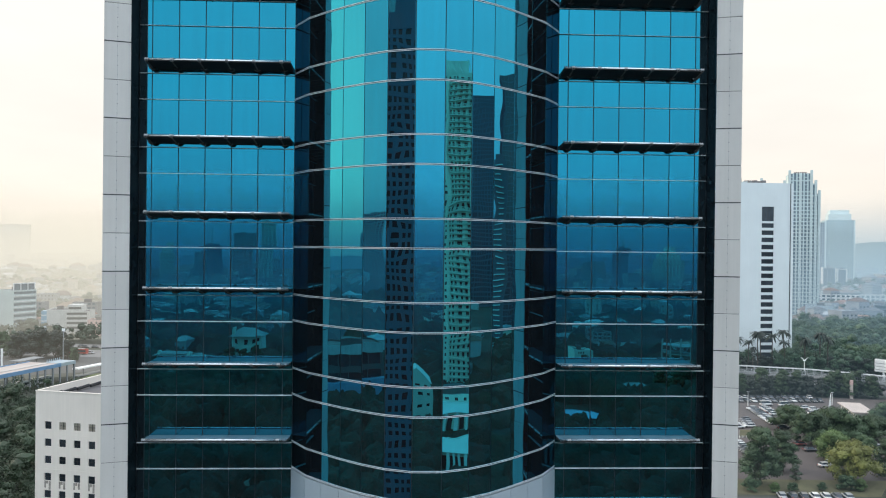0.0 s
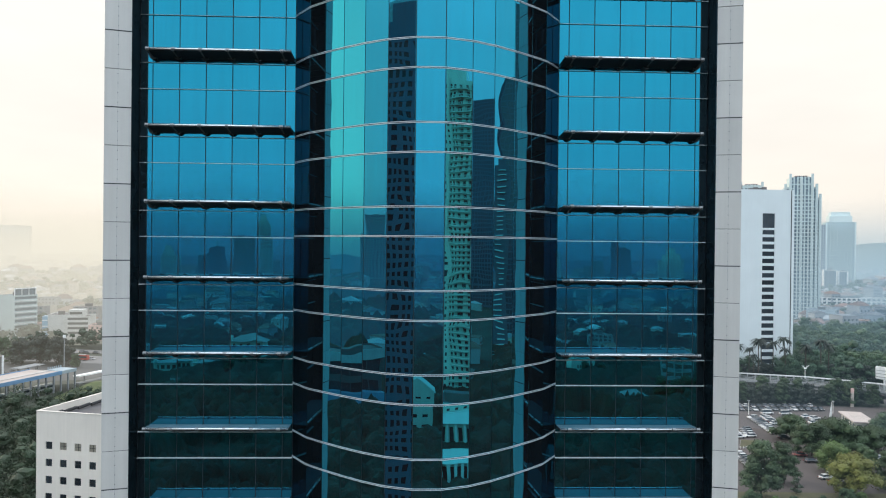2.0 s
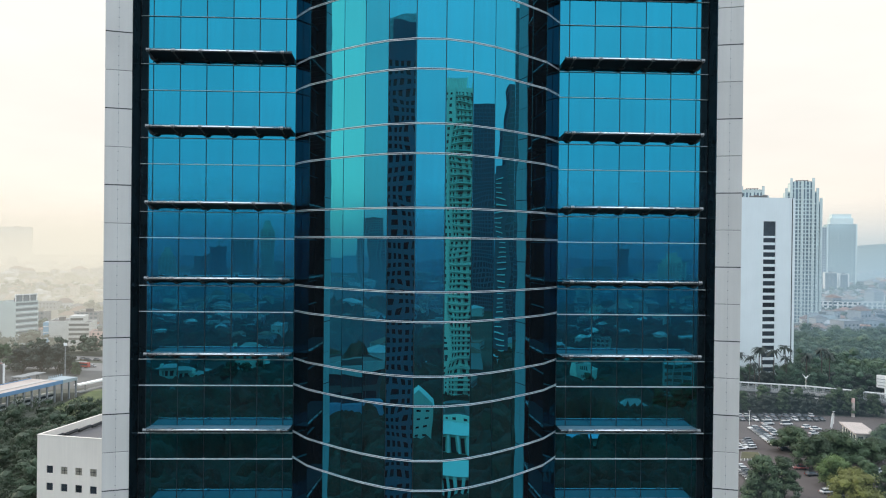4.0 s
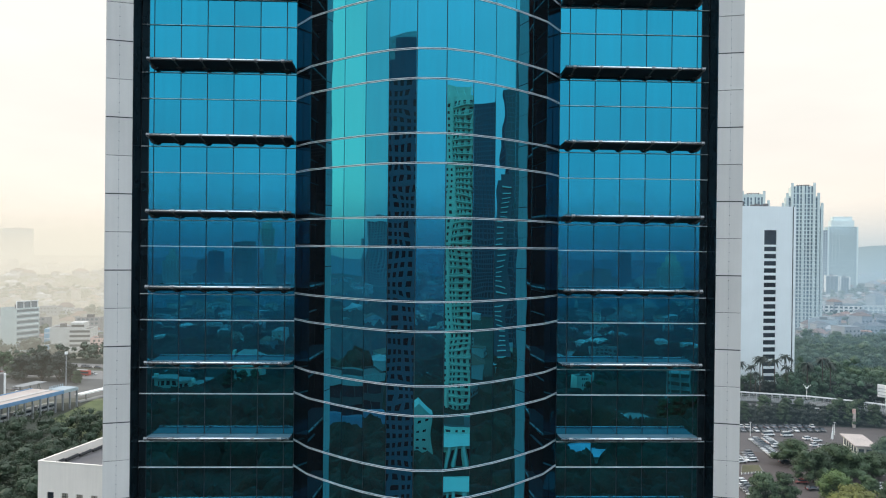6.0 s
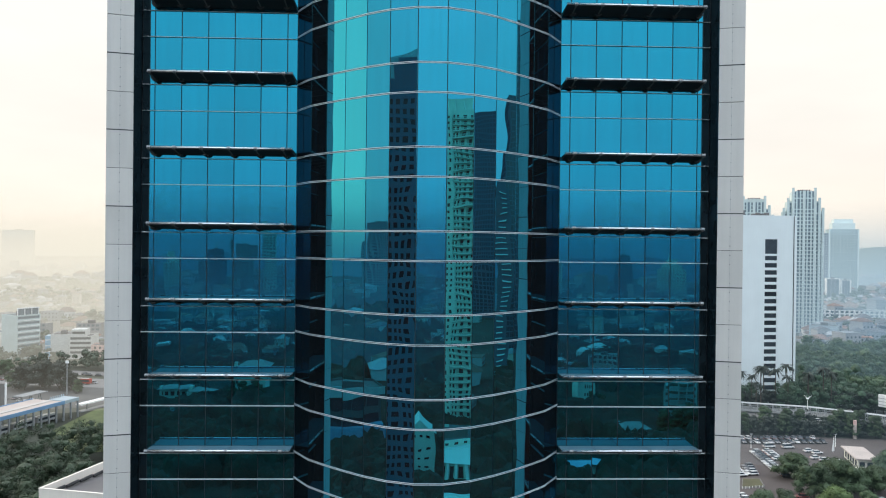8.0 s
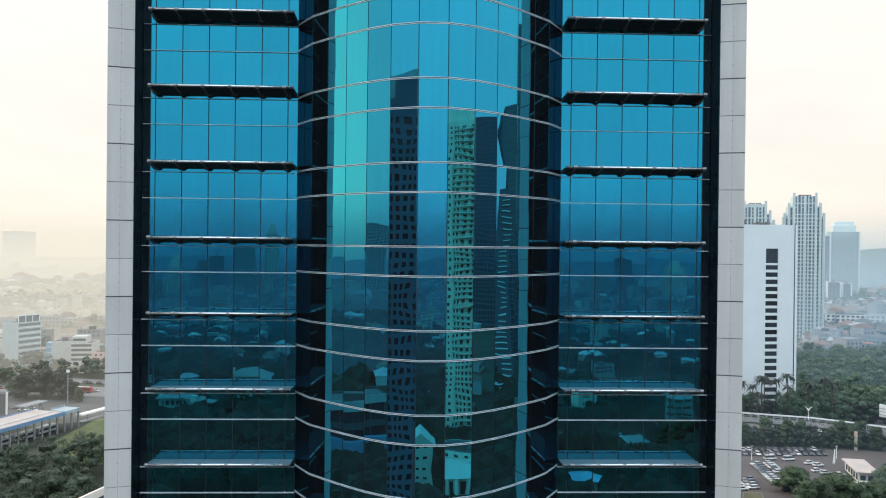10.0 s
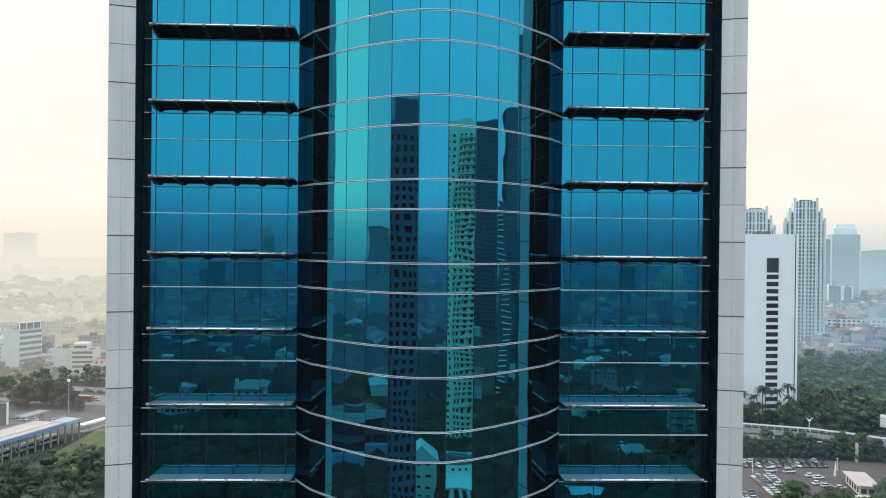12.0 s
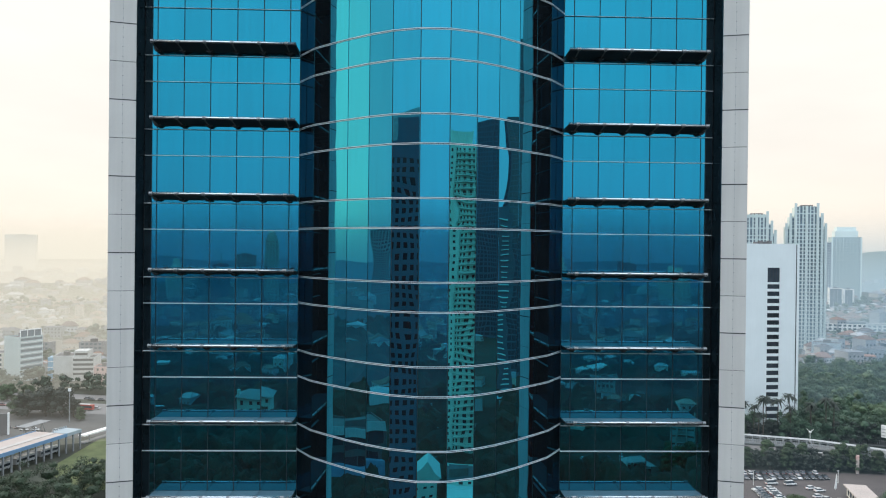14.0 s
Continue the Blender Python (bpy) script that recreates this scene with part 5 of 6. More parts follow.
def walkway():
    t = thing("walkway", "long station roof with blue-white edges on slim posts", "walkway", pose(-150, 326, 0, 0, 0, math.degrees(math.atan2(0.954, 0.30))))
    L = 120.0
    bm = bmesh.new()
    box(bm, -L, -9, 0.3, 16.7, 8.3, 8.62)
    deck = part("roof", bm, TAN_ROOF, t, "pinkish tan flat roof deck")
    for y0, y1 in ((0, 0.3), (16.7, 17.0)):
        bm = bmesh.new()
        box(bm, -L, -9.002, y0, y1, 7.4, 8.95)
        part("fascia", bm, BLUE_FASCIA, t)
    bm = bmesh.new()
    box(bm, -9, 0, 0.0, 8.4, 7.5, 8.9)
    part("end_roof", bm, BLUE_ROOF, t)
    bm = bmesh.new()
    box(bm, -L, -10, 5.6, 8.2, 8.62, 8.9)
    part("roof_strip", bm, PALE_STRIP, deck, "pale walkway strip on the roof")
    for k in range(7):
        bm = bmesh.new()
        box(bm, -8.4 + k * 1.3, -8.1 + k * 1.3, 7.9, 8.2, 8.9, 9.9)
        part("roof_post", bm, BLUE_ROOF, t)
    n = 27
    for i in range(n):
        u = -0.5 - i * 4.4
        for o in ((0.4, 7.9) if i < 2 else (0.4, 16.2)):
            bm = bmesh.new()
            box(bm, u - 0.3, u + 0.3, o - 0.3, o + 0.3, 0, 7.5 if i < 3 else 8.32)
            part("post", bm, BARRIER, t)
    bm = bmesh.new()
    box(bm, -L, -2, 11.0, 16, 0.0, 1.0)
    part("platform", bm, BARRIER, t)


walkway()
t = thing("footbridge", "white covered footbridge leading to the station", "footbridge")
for nm, half, thick, z in (("roof", 1.7, 0.6, 3.3), ("deck", 1.5, 0.5, 0.04)):
    bm = bmesh.new()
    along(bm, [(-154, 335.5), (-151, 343), (-148, 351), (-134, 388)], [(-half, 0), (half, 0), (half, thick), (-half, thick)], z)
    part(nm, bm, WHITE_WALL if nm == "roof" else BARRIER, t)
for x, y in ((-152, 340), (-148, 351), (-141, 369)):
    bm = bmesh.new()
    box(bm, x - 0.3, x + 0.3, y - 0.3, y + 0.3, 0.6, 3.3)
    part("post", bm, BARRIER, t)
t = thing("gas_station", "small station canopy with white truss roof by the road", "canopy", pose(-182, 349, 0, 0, 0, 74))
bm = bmesh.new()
box(bm, -8, 8, -3, 3, 5.9, 6.2)
part("roof", bm, BARRIER, t)
for x in (-6, 0, 6):
    bm = bmesh.new()
    tube(bm, (x - 2.2, 0, 0), (x, 0, 5.9), 0.25, seg=8)
    tube(bm, (x + 2.2, 0, 0), (x, 0, 5.9), 0.25, seg=8)
    part("strut", bm, BARRIER, t)

for i, x in enumerate((-243, -214, -183)):
    t = thing("bus", "pale city bus with dark windows" if i != 2 else "red city bus with dark windows", "bus", pose(x, 417 - i * 3, 0.06, 0, 0, -12), group="buses on the road")
    bm = bmesh.new()
    box(bm, -5.8, 5.8, -1.25, 1.25, 0.45, 3.1)
    bmesh.ops.bevel(bm, geom=bm.edges[:], offset=0.18, segments=2, affect="EDGES")
    part("body", bm, RED if i == 2 else CAR_PAINT["silver"], t)
    bm = bmesh.new()
    box(bm, -5.5, 5.5, -1.27, 1.27, 1.5, 2.5)
    part("glazing", bm, WINDOW, t)
    bm = bmesh.new()
    box(bm, -4, 4, -0.9, 0.9, 3.1, 3.3)
    part("roof", bm, CAR_PAINT["white"], t)
    for u in (-3.6, 3.4):
        bm = bmesh.new()
        tube(bm, (u, -1.2, 0.48), (u, 1.2, 0.48), 0.48, seg=12)
        wheel = part("wheel", bm, RUBBER, t)
        bm = bmesh.new()
        tube(bm, (u, -1.215, 0.48), (u, 1.215, 0.48), 0.26, seg=12)
        part("rim", bm, ALU, wheel)
    pale_bus = t if i == 0 else pale_bus

for k in range(6):
    copy_thing(pale_bus, pose(-150 - 0.30 * (13 + 13.5 * k) - 0.954 * 6.5, 326 - 0.954 * (13 + 13.5 * k) + 0.30 * 6.5, 0.02, 0, 0, math.degrees(math.atan2(0.954, 0.30))))

# the tall mast and the sign tower behind the station
t = thing("mast", "tall slim grey mast beside the road", "mast", pose(-177.5, 379, 0))
bm = bmesh.new()
tube(bm, (0, 0, 0), (0, 0, 17), 0.32, 0.22, 10)
part("pole", bm, BARRIER, t)
bm = bmesh.new()
box(bm, -0.7, 0.7, -0.3, 0.3, 16.2, 17.6)
part("head", bm, WHITE_WALL, t)
t = thing("sign_tower", "dark sign panel with a white edge beside the station", "sign", pose(-200, 352, 0, 0, 0, 12))
bm = bmesh.new()
box(bm, -5, 4.2, -0.5, 0.5, 0, 10.2)
part("panel", bm, DARK_WALL, t)
bm = bmesh.new()
box(bm, 4.21, 4.9, -0.6, 0.6, 0, 10.5)
part("edge", bm, WHITE_WALL, t, "white edge strip")

# ---- car park hut, canopies, poles and lamps ----
t = thing("hut", "low flat-roofed hut with a pale roof in the car park", "hut", pose(164.6, 248.5, 0, 0, 0, -14))
bm = bmesh.new()
box(bm, -3.0, 3.0, -8.6, 8.6, 0, 3.55)
part("wall", bm, CREAM_WALL, t)
bm = bmesh.new()
box(bm, -4.0, 4.0, -9.8, 9.8, 3.6, 4.0)
part("roof", bm, TAN_ROOF, t)
for k in range(5):
    bm = bmesh.new()
    box(bm, -3.04, -2.98, -7.6 + 3.2 * k, -5.4 + 3.2 * k, 0.6, 2.9)
    part("window", bm, WINDOW, t)
for k in range(2):
    bm = bmesh.new()
    box(bm, -2.4 + 2.6 * k, -0.6 + 2.6 * k, -8.64, -8.58, 0.9, 2.6)
    part("window", bm, WINDOW, t)
t = thing("canopy", "pale curved canopy at the car park edge", "canopy", pose(152, 222, 0, 0, 0, -20))
bm = bmesh.new()
arc = [(5 * math.cos(a), 3.0 + 1.3 * math.sin(a)) for a in [math.pi * k / 10 for k in range(11)]]
prism(bm, arc + [(u * 0.96, v - 0.15) for u, v in arc[::-1]], (1, 0, 0), (0, 0, 1), (0, 12, 0), pose(0, -6, 0))
part("roof", bm, CREAM_WALL, t)
for x in (-4.6, 4.6):
    for y in (-5, 5):
        bm = bmesh.new()
        tube(bm, (x, y, 0), (x, y, 3.1), 0.12, seg=8)
        part("post", bm, ALU, t)
make_building("gate_house", "white gate house at the roadside", "gate house", 200, 275, 35, 6, 6, 8, CREAM_WALL, WINDOW, 3, 2, (0, 3))

for x, y, h in ((133.4, 270.8, 5.6), (168.6, 273, 5.0)):
    t = thing("lamp_post", "slim white lamp post in the car park", "lamp post", pose(x, y, 0), group="car park lamps")
    bm = bmesh.new()
    tube(bm, (0, 0, 0), (0, 0, h), 0.14, 0.09, 8)
    part("pole", bm, WHITE_WALL, t)
    bm = bmesh.new()
    box(bm, -0.5, 0.5, -0.16, 0.16, h - 0.05, h + 0.12)
    part("lamp_head", bm, ALU, t)
for x, y, lean in ((163.1, 264.5, 3),):
    t = thing("banner_pole", "white furled banner on a leaning pole", "banner", pose(x, y, 0, 0, lean, 0), group="banner poles")
    bm = bmesh.new()
    tube(bm, (0, 0, 0), (0, 0, 6.2), 0.09, seg=8)
    part("pole", bm, WHITE_WALL, t)
    bm = bmesh.new()
    prism(bm, [(-0.55, 0.5), (0.55, 0.5), (0.12, 6.0), (-0.05, 6.1)], (1, 0, 0), (0, 0, 1), (0, 0.05, 0))
    part("banner", bm, WHITE_WALL, t)
t = thing("street_lamp", "white street lamp with four raised arms", "street lamp", pose(172.3, 303.5, 8.9))
bm = bmesh.new()
tube(bm, (0, 0, 0), (0, 0, 5.0), 0.16, 0.1, 8)
part("pole", bm, WHITE_WALL, t)
for dx, dz in ((-1.6, 1.7), (-0.7, 1.2), (0.9, 1.3), (1.8, 1.6)):
    bm = bmesh.new()
    tube(bm, (0, 0, 4.4), (dx, 0, 4.4 + dz), 0.11, 0.08, 6)
    part("arm", bm, WHITE_WALL, t)
bm = bmesh.new()
bmesh.ops.create_icosphere(bm, subdivisions=1, radius=0.7, matrix=pose(0, 0, 4.6) @ Matrix.Diagonal((1, 0.7, 0.55, 1)))
part("hub", bm, WHITE_WALL, t)
t = thing("billboard", "white framed billboard on a post beside the walkway", "billboard", pose(222.5, 328, 0, 0, 0, -58))
bm = bmesh.new()
box(bm, -4.2, 4.2, 0, 0.9, 4.6, 10.6)
bmesh.ops.bevel(bm, geom=bm.edges[:], offset=0.25, segments=2, affect="EDGES")
part("panel", bm, WHITE_WALL, t)
for k in range(3):
    bm = bmesh.new()
    box(bm, -4.0, 4.0, -0.06, 0.0, 5.6 + 1.5 * k, 5.8 + 1.5 * k)
    part("band", bm, BARRIER, t, "grey bar across the panel")
bm = bmesh.new()
tube(bm, (0, 0.45, 0), (0, 0.45, 4.65), 0.45, seg=12)
part("post", bm, WHITE_WALL, t)
t = thing("gate_pillar", "cream gate pillar with a red top at the car park exit", "pillar", pose(184, 286.5, 0, 0, 0, -20))
bm = bmesh.new()
box(bm, -0.6, 0.6, -0.5, 0.5, 0, 6.0)
part("shaft", bm, TAN_ROOF, t)
bm = bmesh.new()
box(bm, -0.6, 0.6, -0.5, 0.5, 6.0, 7.8)
part("cap", bm, PINK_WALL, t, "faded red cap")
for i in range(6):
    t = thing("bus_shelter", "pale flat-roofed bus shelter by the road", "shelter", pose(195 + i * 8, 343.5 - i * 1.6, 0, 0, 0, -14), group="bus shelters")
    bm = bmesh.new()
    box(bm, -4.2, 4.2, -1.6, 1.6, 3.3, 3.6)
    part("roof", bm, WHITE_WALL, t)
    for x in (-3.6, 3.6):
        bm = bmesh.new()
        tube(bm, (x, 0, 0), (x, 0, 3.3), 0.14, seg=8)
        part("post", bm, ALU, t)


# ---- the towers and halls behind the drone, seen in the glass ----
t = make_building("concrete_tower", "dark concrete tower with deep punched windows", "tower", -112, -115, 135, 26, 26, 114.5, SLATE_WALL, WINDOW, 15, 49, (0, 1, 3), 1.0, 0.44, 0.44, 2.0, 0.5)
bm = bmesh.new()
for x0, x1, h in ((-12.6, -6.0, 5.0), (-6.0, 0.5, 9.5), (0.5, 12.6, 4.0)):
    box(bm, x0, x1, 0.4, 25.6, 114.51, 114.51 + h)
part("crown", bm, SLATE_WALL, t, "stepped slate crown")
bm = bmesh.new()
prism(bm, [(-12.2, 114.6), (12.2, 114.6), (12.2, 121.0), (-12.2, 129.0)], (1, 0, 0), (0, 0, 1), (0, 23.0, 0), pose(0, 1.6, 0))
part("roof_lantern", bm, BLUE_GLASS, t, "sloping pale glass roof lantern")


def balcony_tower():
    t = thing("apartment_tower", "white apartment tower with stacked balconies", "apartment tower", pose(243, -231, 0, 0, 0, 227))
    W, H = 30.0, 141.0
    bm = bmesh.new()
    box(bm, -W / 2, W / 2, 0, 26, 0, H)
    for u in (-15, -12.2, -9.4, 1.4, 6.6, 9.6, 14.2):
        box(bm, u, u + 0.8, -0.9, 0, 0, H + 2)
    for u in (-7.2, -4.6, -2.0):
        box(bm, u, u + 0.45, -1.5, 0, 0, H - 3)
    box(bm, -6, 6, 4, 18, H, H + 5.5)
    part("wall", bm, WARM_WALL, t)
    slab = bmesh.new()
    prism(slab, [(-8.6, 0), (-8.2, -1.5), (-5, -2.3), (-3.6, -2.4), (-0.4, -1.7), (1.4, 0)], (1, 0, 0), (0, 1, 0), (0, 0, 0.32))
    floor_slab = mesh_of("balcony", slab, WARM_WALL)
    rail_bm = bmesh.new()
    edge = [(-8.4, -0.3), (-8.1, -1.45), (-5, -2.2), (-3.6, -2.3), (-0.5, -1.6), (1.1, -0.3)]
    for (xa, ya), (xb, yb) in zip(edge, edge[1:]):
        n = max(2, int(math.hypot(xb - xa, yb - ya) / 0.35))
        for i in range(n):
            x, y = xa + (xb - xa) * i / n, ya + (yb - ya) * i / n
            box(rail_bm, x - 0.06, x + 0.06, y - 0.06, y + 0.06, 0.32, 1.1)
        prism(rail_bm, [(xa, ya - 0.06), (xb, yb - 0.06), (xb, yb + 0.06), (xa, ya + 0.06)], (1, 0, 0), (0, 1, 0), (0, 0, 0.12), pose(0, 0, 1.1))
    rail_mesh = mesh_of("railing", rail_bm, WARM_WALL)
    panes = {}
    rest = bmesh.new()
    floors = int(H / 2.9)
    for r in range(floors):
        z = r * 2.9
        b = place("balcony", floor_slab, t, pose(0, 0, z))
        place("railing", rail_mesh, b)
        for u, w in ((-13.0, 0.7), (-10.9, 0.9), (-8.1, 0.9), (-5.9, 1.1), (-3.4, 1.1), (-1.1, 0.9), (0.5, 0.8), (3.2, 0.9), (5.2, 0.8), (8.3, 0.9), (11.2, 0.7), (12.9, 0.7)):
            tall = 1.25 if u > 2 or u < -9 else 1.6
            if r >= floors - 25:
                if u not in panes:
                    b2 = bmesh.new()
                    box(b2, -w / 2, w / 2, -0.05, 0, 0, tall)
                    panes[u] = mesh_of("window", b2, WINDOW)
                place("window", panes[u], t, pose(u, 0, z + 0.7))
            else:
                box(rest, u - w / 2, u + w / 2, -0.05, 0, z + 0.7, z + 0.7 + tall)
    tagged(part("window_rest", rest, WINDOW, t), kind="stuff")
    bm = bmesh.new()
    for k in range(9):
        tube(bm, (-14 + 3.5 * k, 1, H), (-13 + 3.5 * k, 3, H + 4 + (k % 3)), 0.2, seg=6)
    part("roof_frame", bm, WARM_WALL, t)


balcony_tower()
make_building("glass_tower", "tall blue glass office tower beyond the avenue", "tower", 790, -182, 282, 46, 40, 219, NAVY_WALL, NAVY_GLASS, 14, 48, (0,), 1.0, 0.2, 0.3, 2.0, 0.3, 120)
make_building("glass_tower", "dark glass tower with a pale edge line", "tower", 558, 28, 268, 27, 30, 188, NAVY_WALL, NAVY_GLASS, 9, 44, (0, 1), 1.0, 0.1, 0.2, 2.0, 0.1, 100)
make_building("glass_tower", "dark office tower beside the avenue", "tower", 553, 88, 262, 30, 30, 245, NAVY_WALL, NAVY_GLASS, 9, 54, (0, 3), 1.0, 0.1, 0.2, 2.0, 0.1, 100)


def skyline_tower(x, y, wide, tall, style):
    """A far tower that faces the drone: slab, stepped or crowned, with window bands joined in one part."""
    t = make_building("office_tower", ("grey tower far off in blue haze", "pale stepped tower far off in haze", "slim tower with a mast far off in haze")[style], "tower",
                      x, y, math.degrees(math.atan2(-x, y + 20)), wide, 30, tall, (CONCRETE, CREAM_WALL, SLATE_WALL)[style], WINDOW, max(3, int(wide / 5)), max(4, int(tall / 4.5)), (0,), keep=0)
    if style == 1:
        for k, share in enumerate((0.7, 0.42)):
            bm = bmesh.new()
            box(bm, -wide * share / 2, wide * share / 2, 4 + 3 * k, 26 - 3 * k, tall - 0.7 + 9 * k, tall + 8.2 + 9 * k)
            part("upper_tier", bm, CREAM_WALL, t)
    if style == 2:
        bm = bmesh.new()
        tube(bm, (0, 15, tall + 1.8), (0, 15, tall + 22), 0.9, 0.3, 6)
        part("mast", bm, CONCRETE, t)


for x, y, w, h, style in ((-1395, -395, 40, 118, 0), (-1330, -450, 30, 96, 1), (-1280, -560, 24, 128, 2), (-1380, -330, 44, 84, 0), (-1452, -58, 42, 84, 0), (-1440, -130, 36, 66, 1), (-1460, 30, 30, 104, 2),
                          (-1400, -240, 24, 104, 1), (-1180, -690, 34, 92, 0), (-1090, -800, 28, 110, 1), (-980, -900, 40, 78, 0),
                          (-262, -1240, 34, 78, 0), (-226, -1250, 22, 96, 1), (-430, -1240, 50, 40, 0), (-380, -1250, 26, 46, 1), (150, -1300, 60, 30, 0), (300, -1260, 40, 36, 0), (70, -1280, 30, 44, 1),
                          (-310, -1260, 26, 60, 2), (-330, -1300, 44, 48, 0), (240, -1340, 30, 52, 1), (360, -1320, 26, 64, 2), (-120, -1380, 40, 42, 0), (420, -1250, 44, 44, 1)):
    skyline_tower(x, y, w, h, style)


def balcony_slab_tower(x, y, turn, wide, tall):
    """A slim dark tower with a white balcony edge on every storey."""
    t = thing("apartment_tower", "slim dark tower with white balcony edges", "apartment tower", pose(x, y, 0, 0, 0, turn))
    bm = bmesh.new()
    box(bm, -wide / 2, wide / 2, 0, 14, 0, tall)
    part("wall", bm, NAVY_WALL, t)
    bm = bmesh.new()
    box(bm, -wide * 0.24, wide * 0.24, -1.3, 0, 0, 0.5)
    edge = mesh_of("balcony", bm, WHITE_WALL)
    for k in range(1, int(tall / 3.1)):
        place("balcony", edge, t, pose(0, 0, 3.1 * k))
    bm = bmesh.new()
    box(bm, -wide * 0.3, wide * 0.3, 3, 11, tall, tall + 4)
    part("plant_room", bm, NAVY_WALL, t)


balcony_slab_tower(432, 9, 271, 9, 112)


def hall(x, y, turn, wide, deep, eave, ridge, label, posts=7, skin=CREAM_WALL, cover=TILE_ROOF):
    t = thing("hall", label, "hall", pose(x, y, 0, 0, 0, turn))
    bm = bmesh.new()
    box(bm, -wide / 2 + 1.5, wide / 2 - 1.5, 1.5, deep - 1.5, 0, eave)
    part("wall", bm, skin, t)
    bm = bmesh.new()
    a = [bm.verts.new(c) for c in ((-wide / 2, 0, eave), (wide / 2, 0, eave), (wide / 2, deep, eave), (-wide / 2, deep, eave))]
    b = [bm.verts.new(c) for c in ((-wide / 4, deep / 2, ridge), (wide / 4, deep / 2, ridge))]
    for f in ((a[0], a[1], b[1], b[0]), (a[1], a[2], b[1]), (a[2], a[3], b[0], b[1]), (a[3], a[0], b[0]), (a[3], a[2], a[1], a[0])):
        bm.faces.new(f)
    roof = part("roof", bm, cover, t)
    bm = bmesh.new()
    tube(bm, (-wide / 4, deep / 2, ridge), (wide / 4, deep / 2, ridge), 0.18, seg=6)
    part("ridge_cap", bm, cover, roof)
    for k in range(posts if posts > 8 else 0):
        bm = bmesh.new()
        u = -wide / 2 + 1 + k * (wide - 2) / (posts - 1)
        box(bm, u - 0.4, u + 0.4, 0.2, 1.0, 0, eave - 0.05)
        part("column", bm, WHITE_WALL, t)
    for k in range(posts - 1):
        bm = bmesh.new()
        u = -wide / 2 + 1 + (k + 0.5) * (wide - 2) / (posts - 1)
        box(bm, u - 0.7, u + 0.7, 1.44, 1.5, 0.8, eave - 1.2)
        part("window", bm, WINDOW, t)


def villa(x, y, turn, wide, deep, eave, ridge, cols, rows, label):
    """A white house with rows of small windows under a wide hipped roof, and a tall chimney."""
    t = thing("house", label, "house", pose(x, y, 0, 0, 0, turn))
    bm = bmesh.new()
    box(bm, -wide / 2, wide / 2, 0, deep, 0, eave)
    part("wall", bm, CREAM_WALL, t)
    bm = bmesh.new()
    o = 1.6
    a = [bm.verts.new(c) for c in ((-wide / 2 - o, -o, eave), (wide / 2 + o, -o, eave), (wide / 2 + o, deep + o, eave), (-wide / 2 - o, deep + o, eave))]
    b = [bm.verts.new(c) for c in ((-wide / 5, deep / 2, ridge), (wide / 5, deep / 2, ridge))]
    for f in ((a[0], a[1], b[1], b[0]), (a[1], a[2], b[1]), (a[2], a[3], b[0], b[1]), (a[3], a[0], b[0]), (a[3], a[2], a[1], a[0])):
        bm.faces.new(f)
    part("roof", bm, CONCRETE, t)
    bm = bmesh.new()
    box(bm, wide * 0.40, wide * 0.40 + 1.6, -0.5, 1.6, 0, ridge + 0.6)
    part("chimney", bm, CREAM_WALL, t)
    for r in range(rows):
        for c in range(cols):
            bm = bmesh.new()
            u, z = -wide / 2 + (c + 0.5) * wide / cols, eave - 2.2 - 4.2 * r
            box(bm, u - 0.75, u + 0.75, -0.06, 0.0, z - 1.1, z + 0.9)
            part("window", bm, WINDOW, t)


villa(-84, -377, 180, 16, 13, 14.0, 17.5, 4, 2, "white three-storey house with a wide grey hipped roof")
villa(-117, -356, 176, 15, 7, 7.8, 9.0, 6, 1, "long low white house among trees")
villa(-103, -352, 190, 6, 6, 7.2, 8.6, 2, 1, "small white house among trees")
t = make_building("house", "narrow white five-storey house with a gable roof", "house", 2.0, -238, 180, 10, 12, 16.5, CREAM_WALL, WINDOW, 3, 5, (0,), 0.8, 0.55, 0.75, 1.0, 0.25)
bm = bmesh.new()
prism(bm, [(-5.6, 16.4), (5.6, 16.4), (0, 21)], (1, 0, 0), (0, 0, 1), (0, 12.6, 0), pose(0, -0.3, 0))
part("gable_roof", bm, CREAM_WALL, t)
hall(170, -163, 225, 30, 22, 6.5, 8, "white podium hall with tall columns", 10, CREAM_WALL, CREAM_WALL)
hall(137, -125, 225, 22, 16, 7, 9, "low white hall with columns", 12, CREAM_WALL, CREAM_WALL)
make_building("office_block", "pale low office among dark trees", "office block", 87, -360, 172, 10, 9, 10, CREAM_WALL, WINDOW, 4, 2, (0,), 3.0, 0.4, 0.6)
for x, y, size in ((108, -284, 0.85), (113, -282, 0.95), (118, -285, 0.9), (122, -288, 0.85), (104, -287, 0.8), (-90, -362, 0.75), (-84, -363, 0.7), (-77, -364, 0.75), (86, -346, 0.6), (92, -347, 0.55)):
    c = copy_thing(PROTO[0], pose(x, y, 0, 0, 0, 40 * x))
    c.scale = (size, size, size)
t = thing("frame_building", "unfinished pale concrete frame of open storeys among trees", "building frame", pose(114, -299, 0, 0, 0, 200))
for k in range(7):
    bm = bmesh.new()
    box(bm, -6.2, 6.2, 0, 10, 3.2 * k, 3.2 * k + 0.22)
    part("slab", bm, CONCRETE, t)
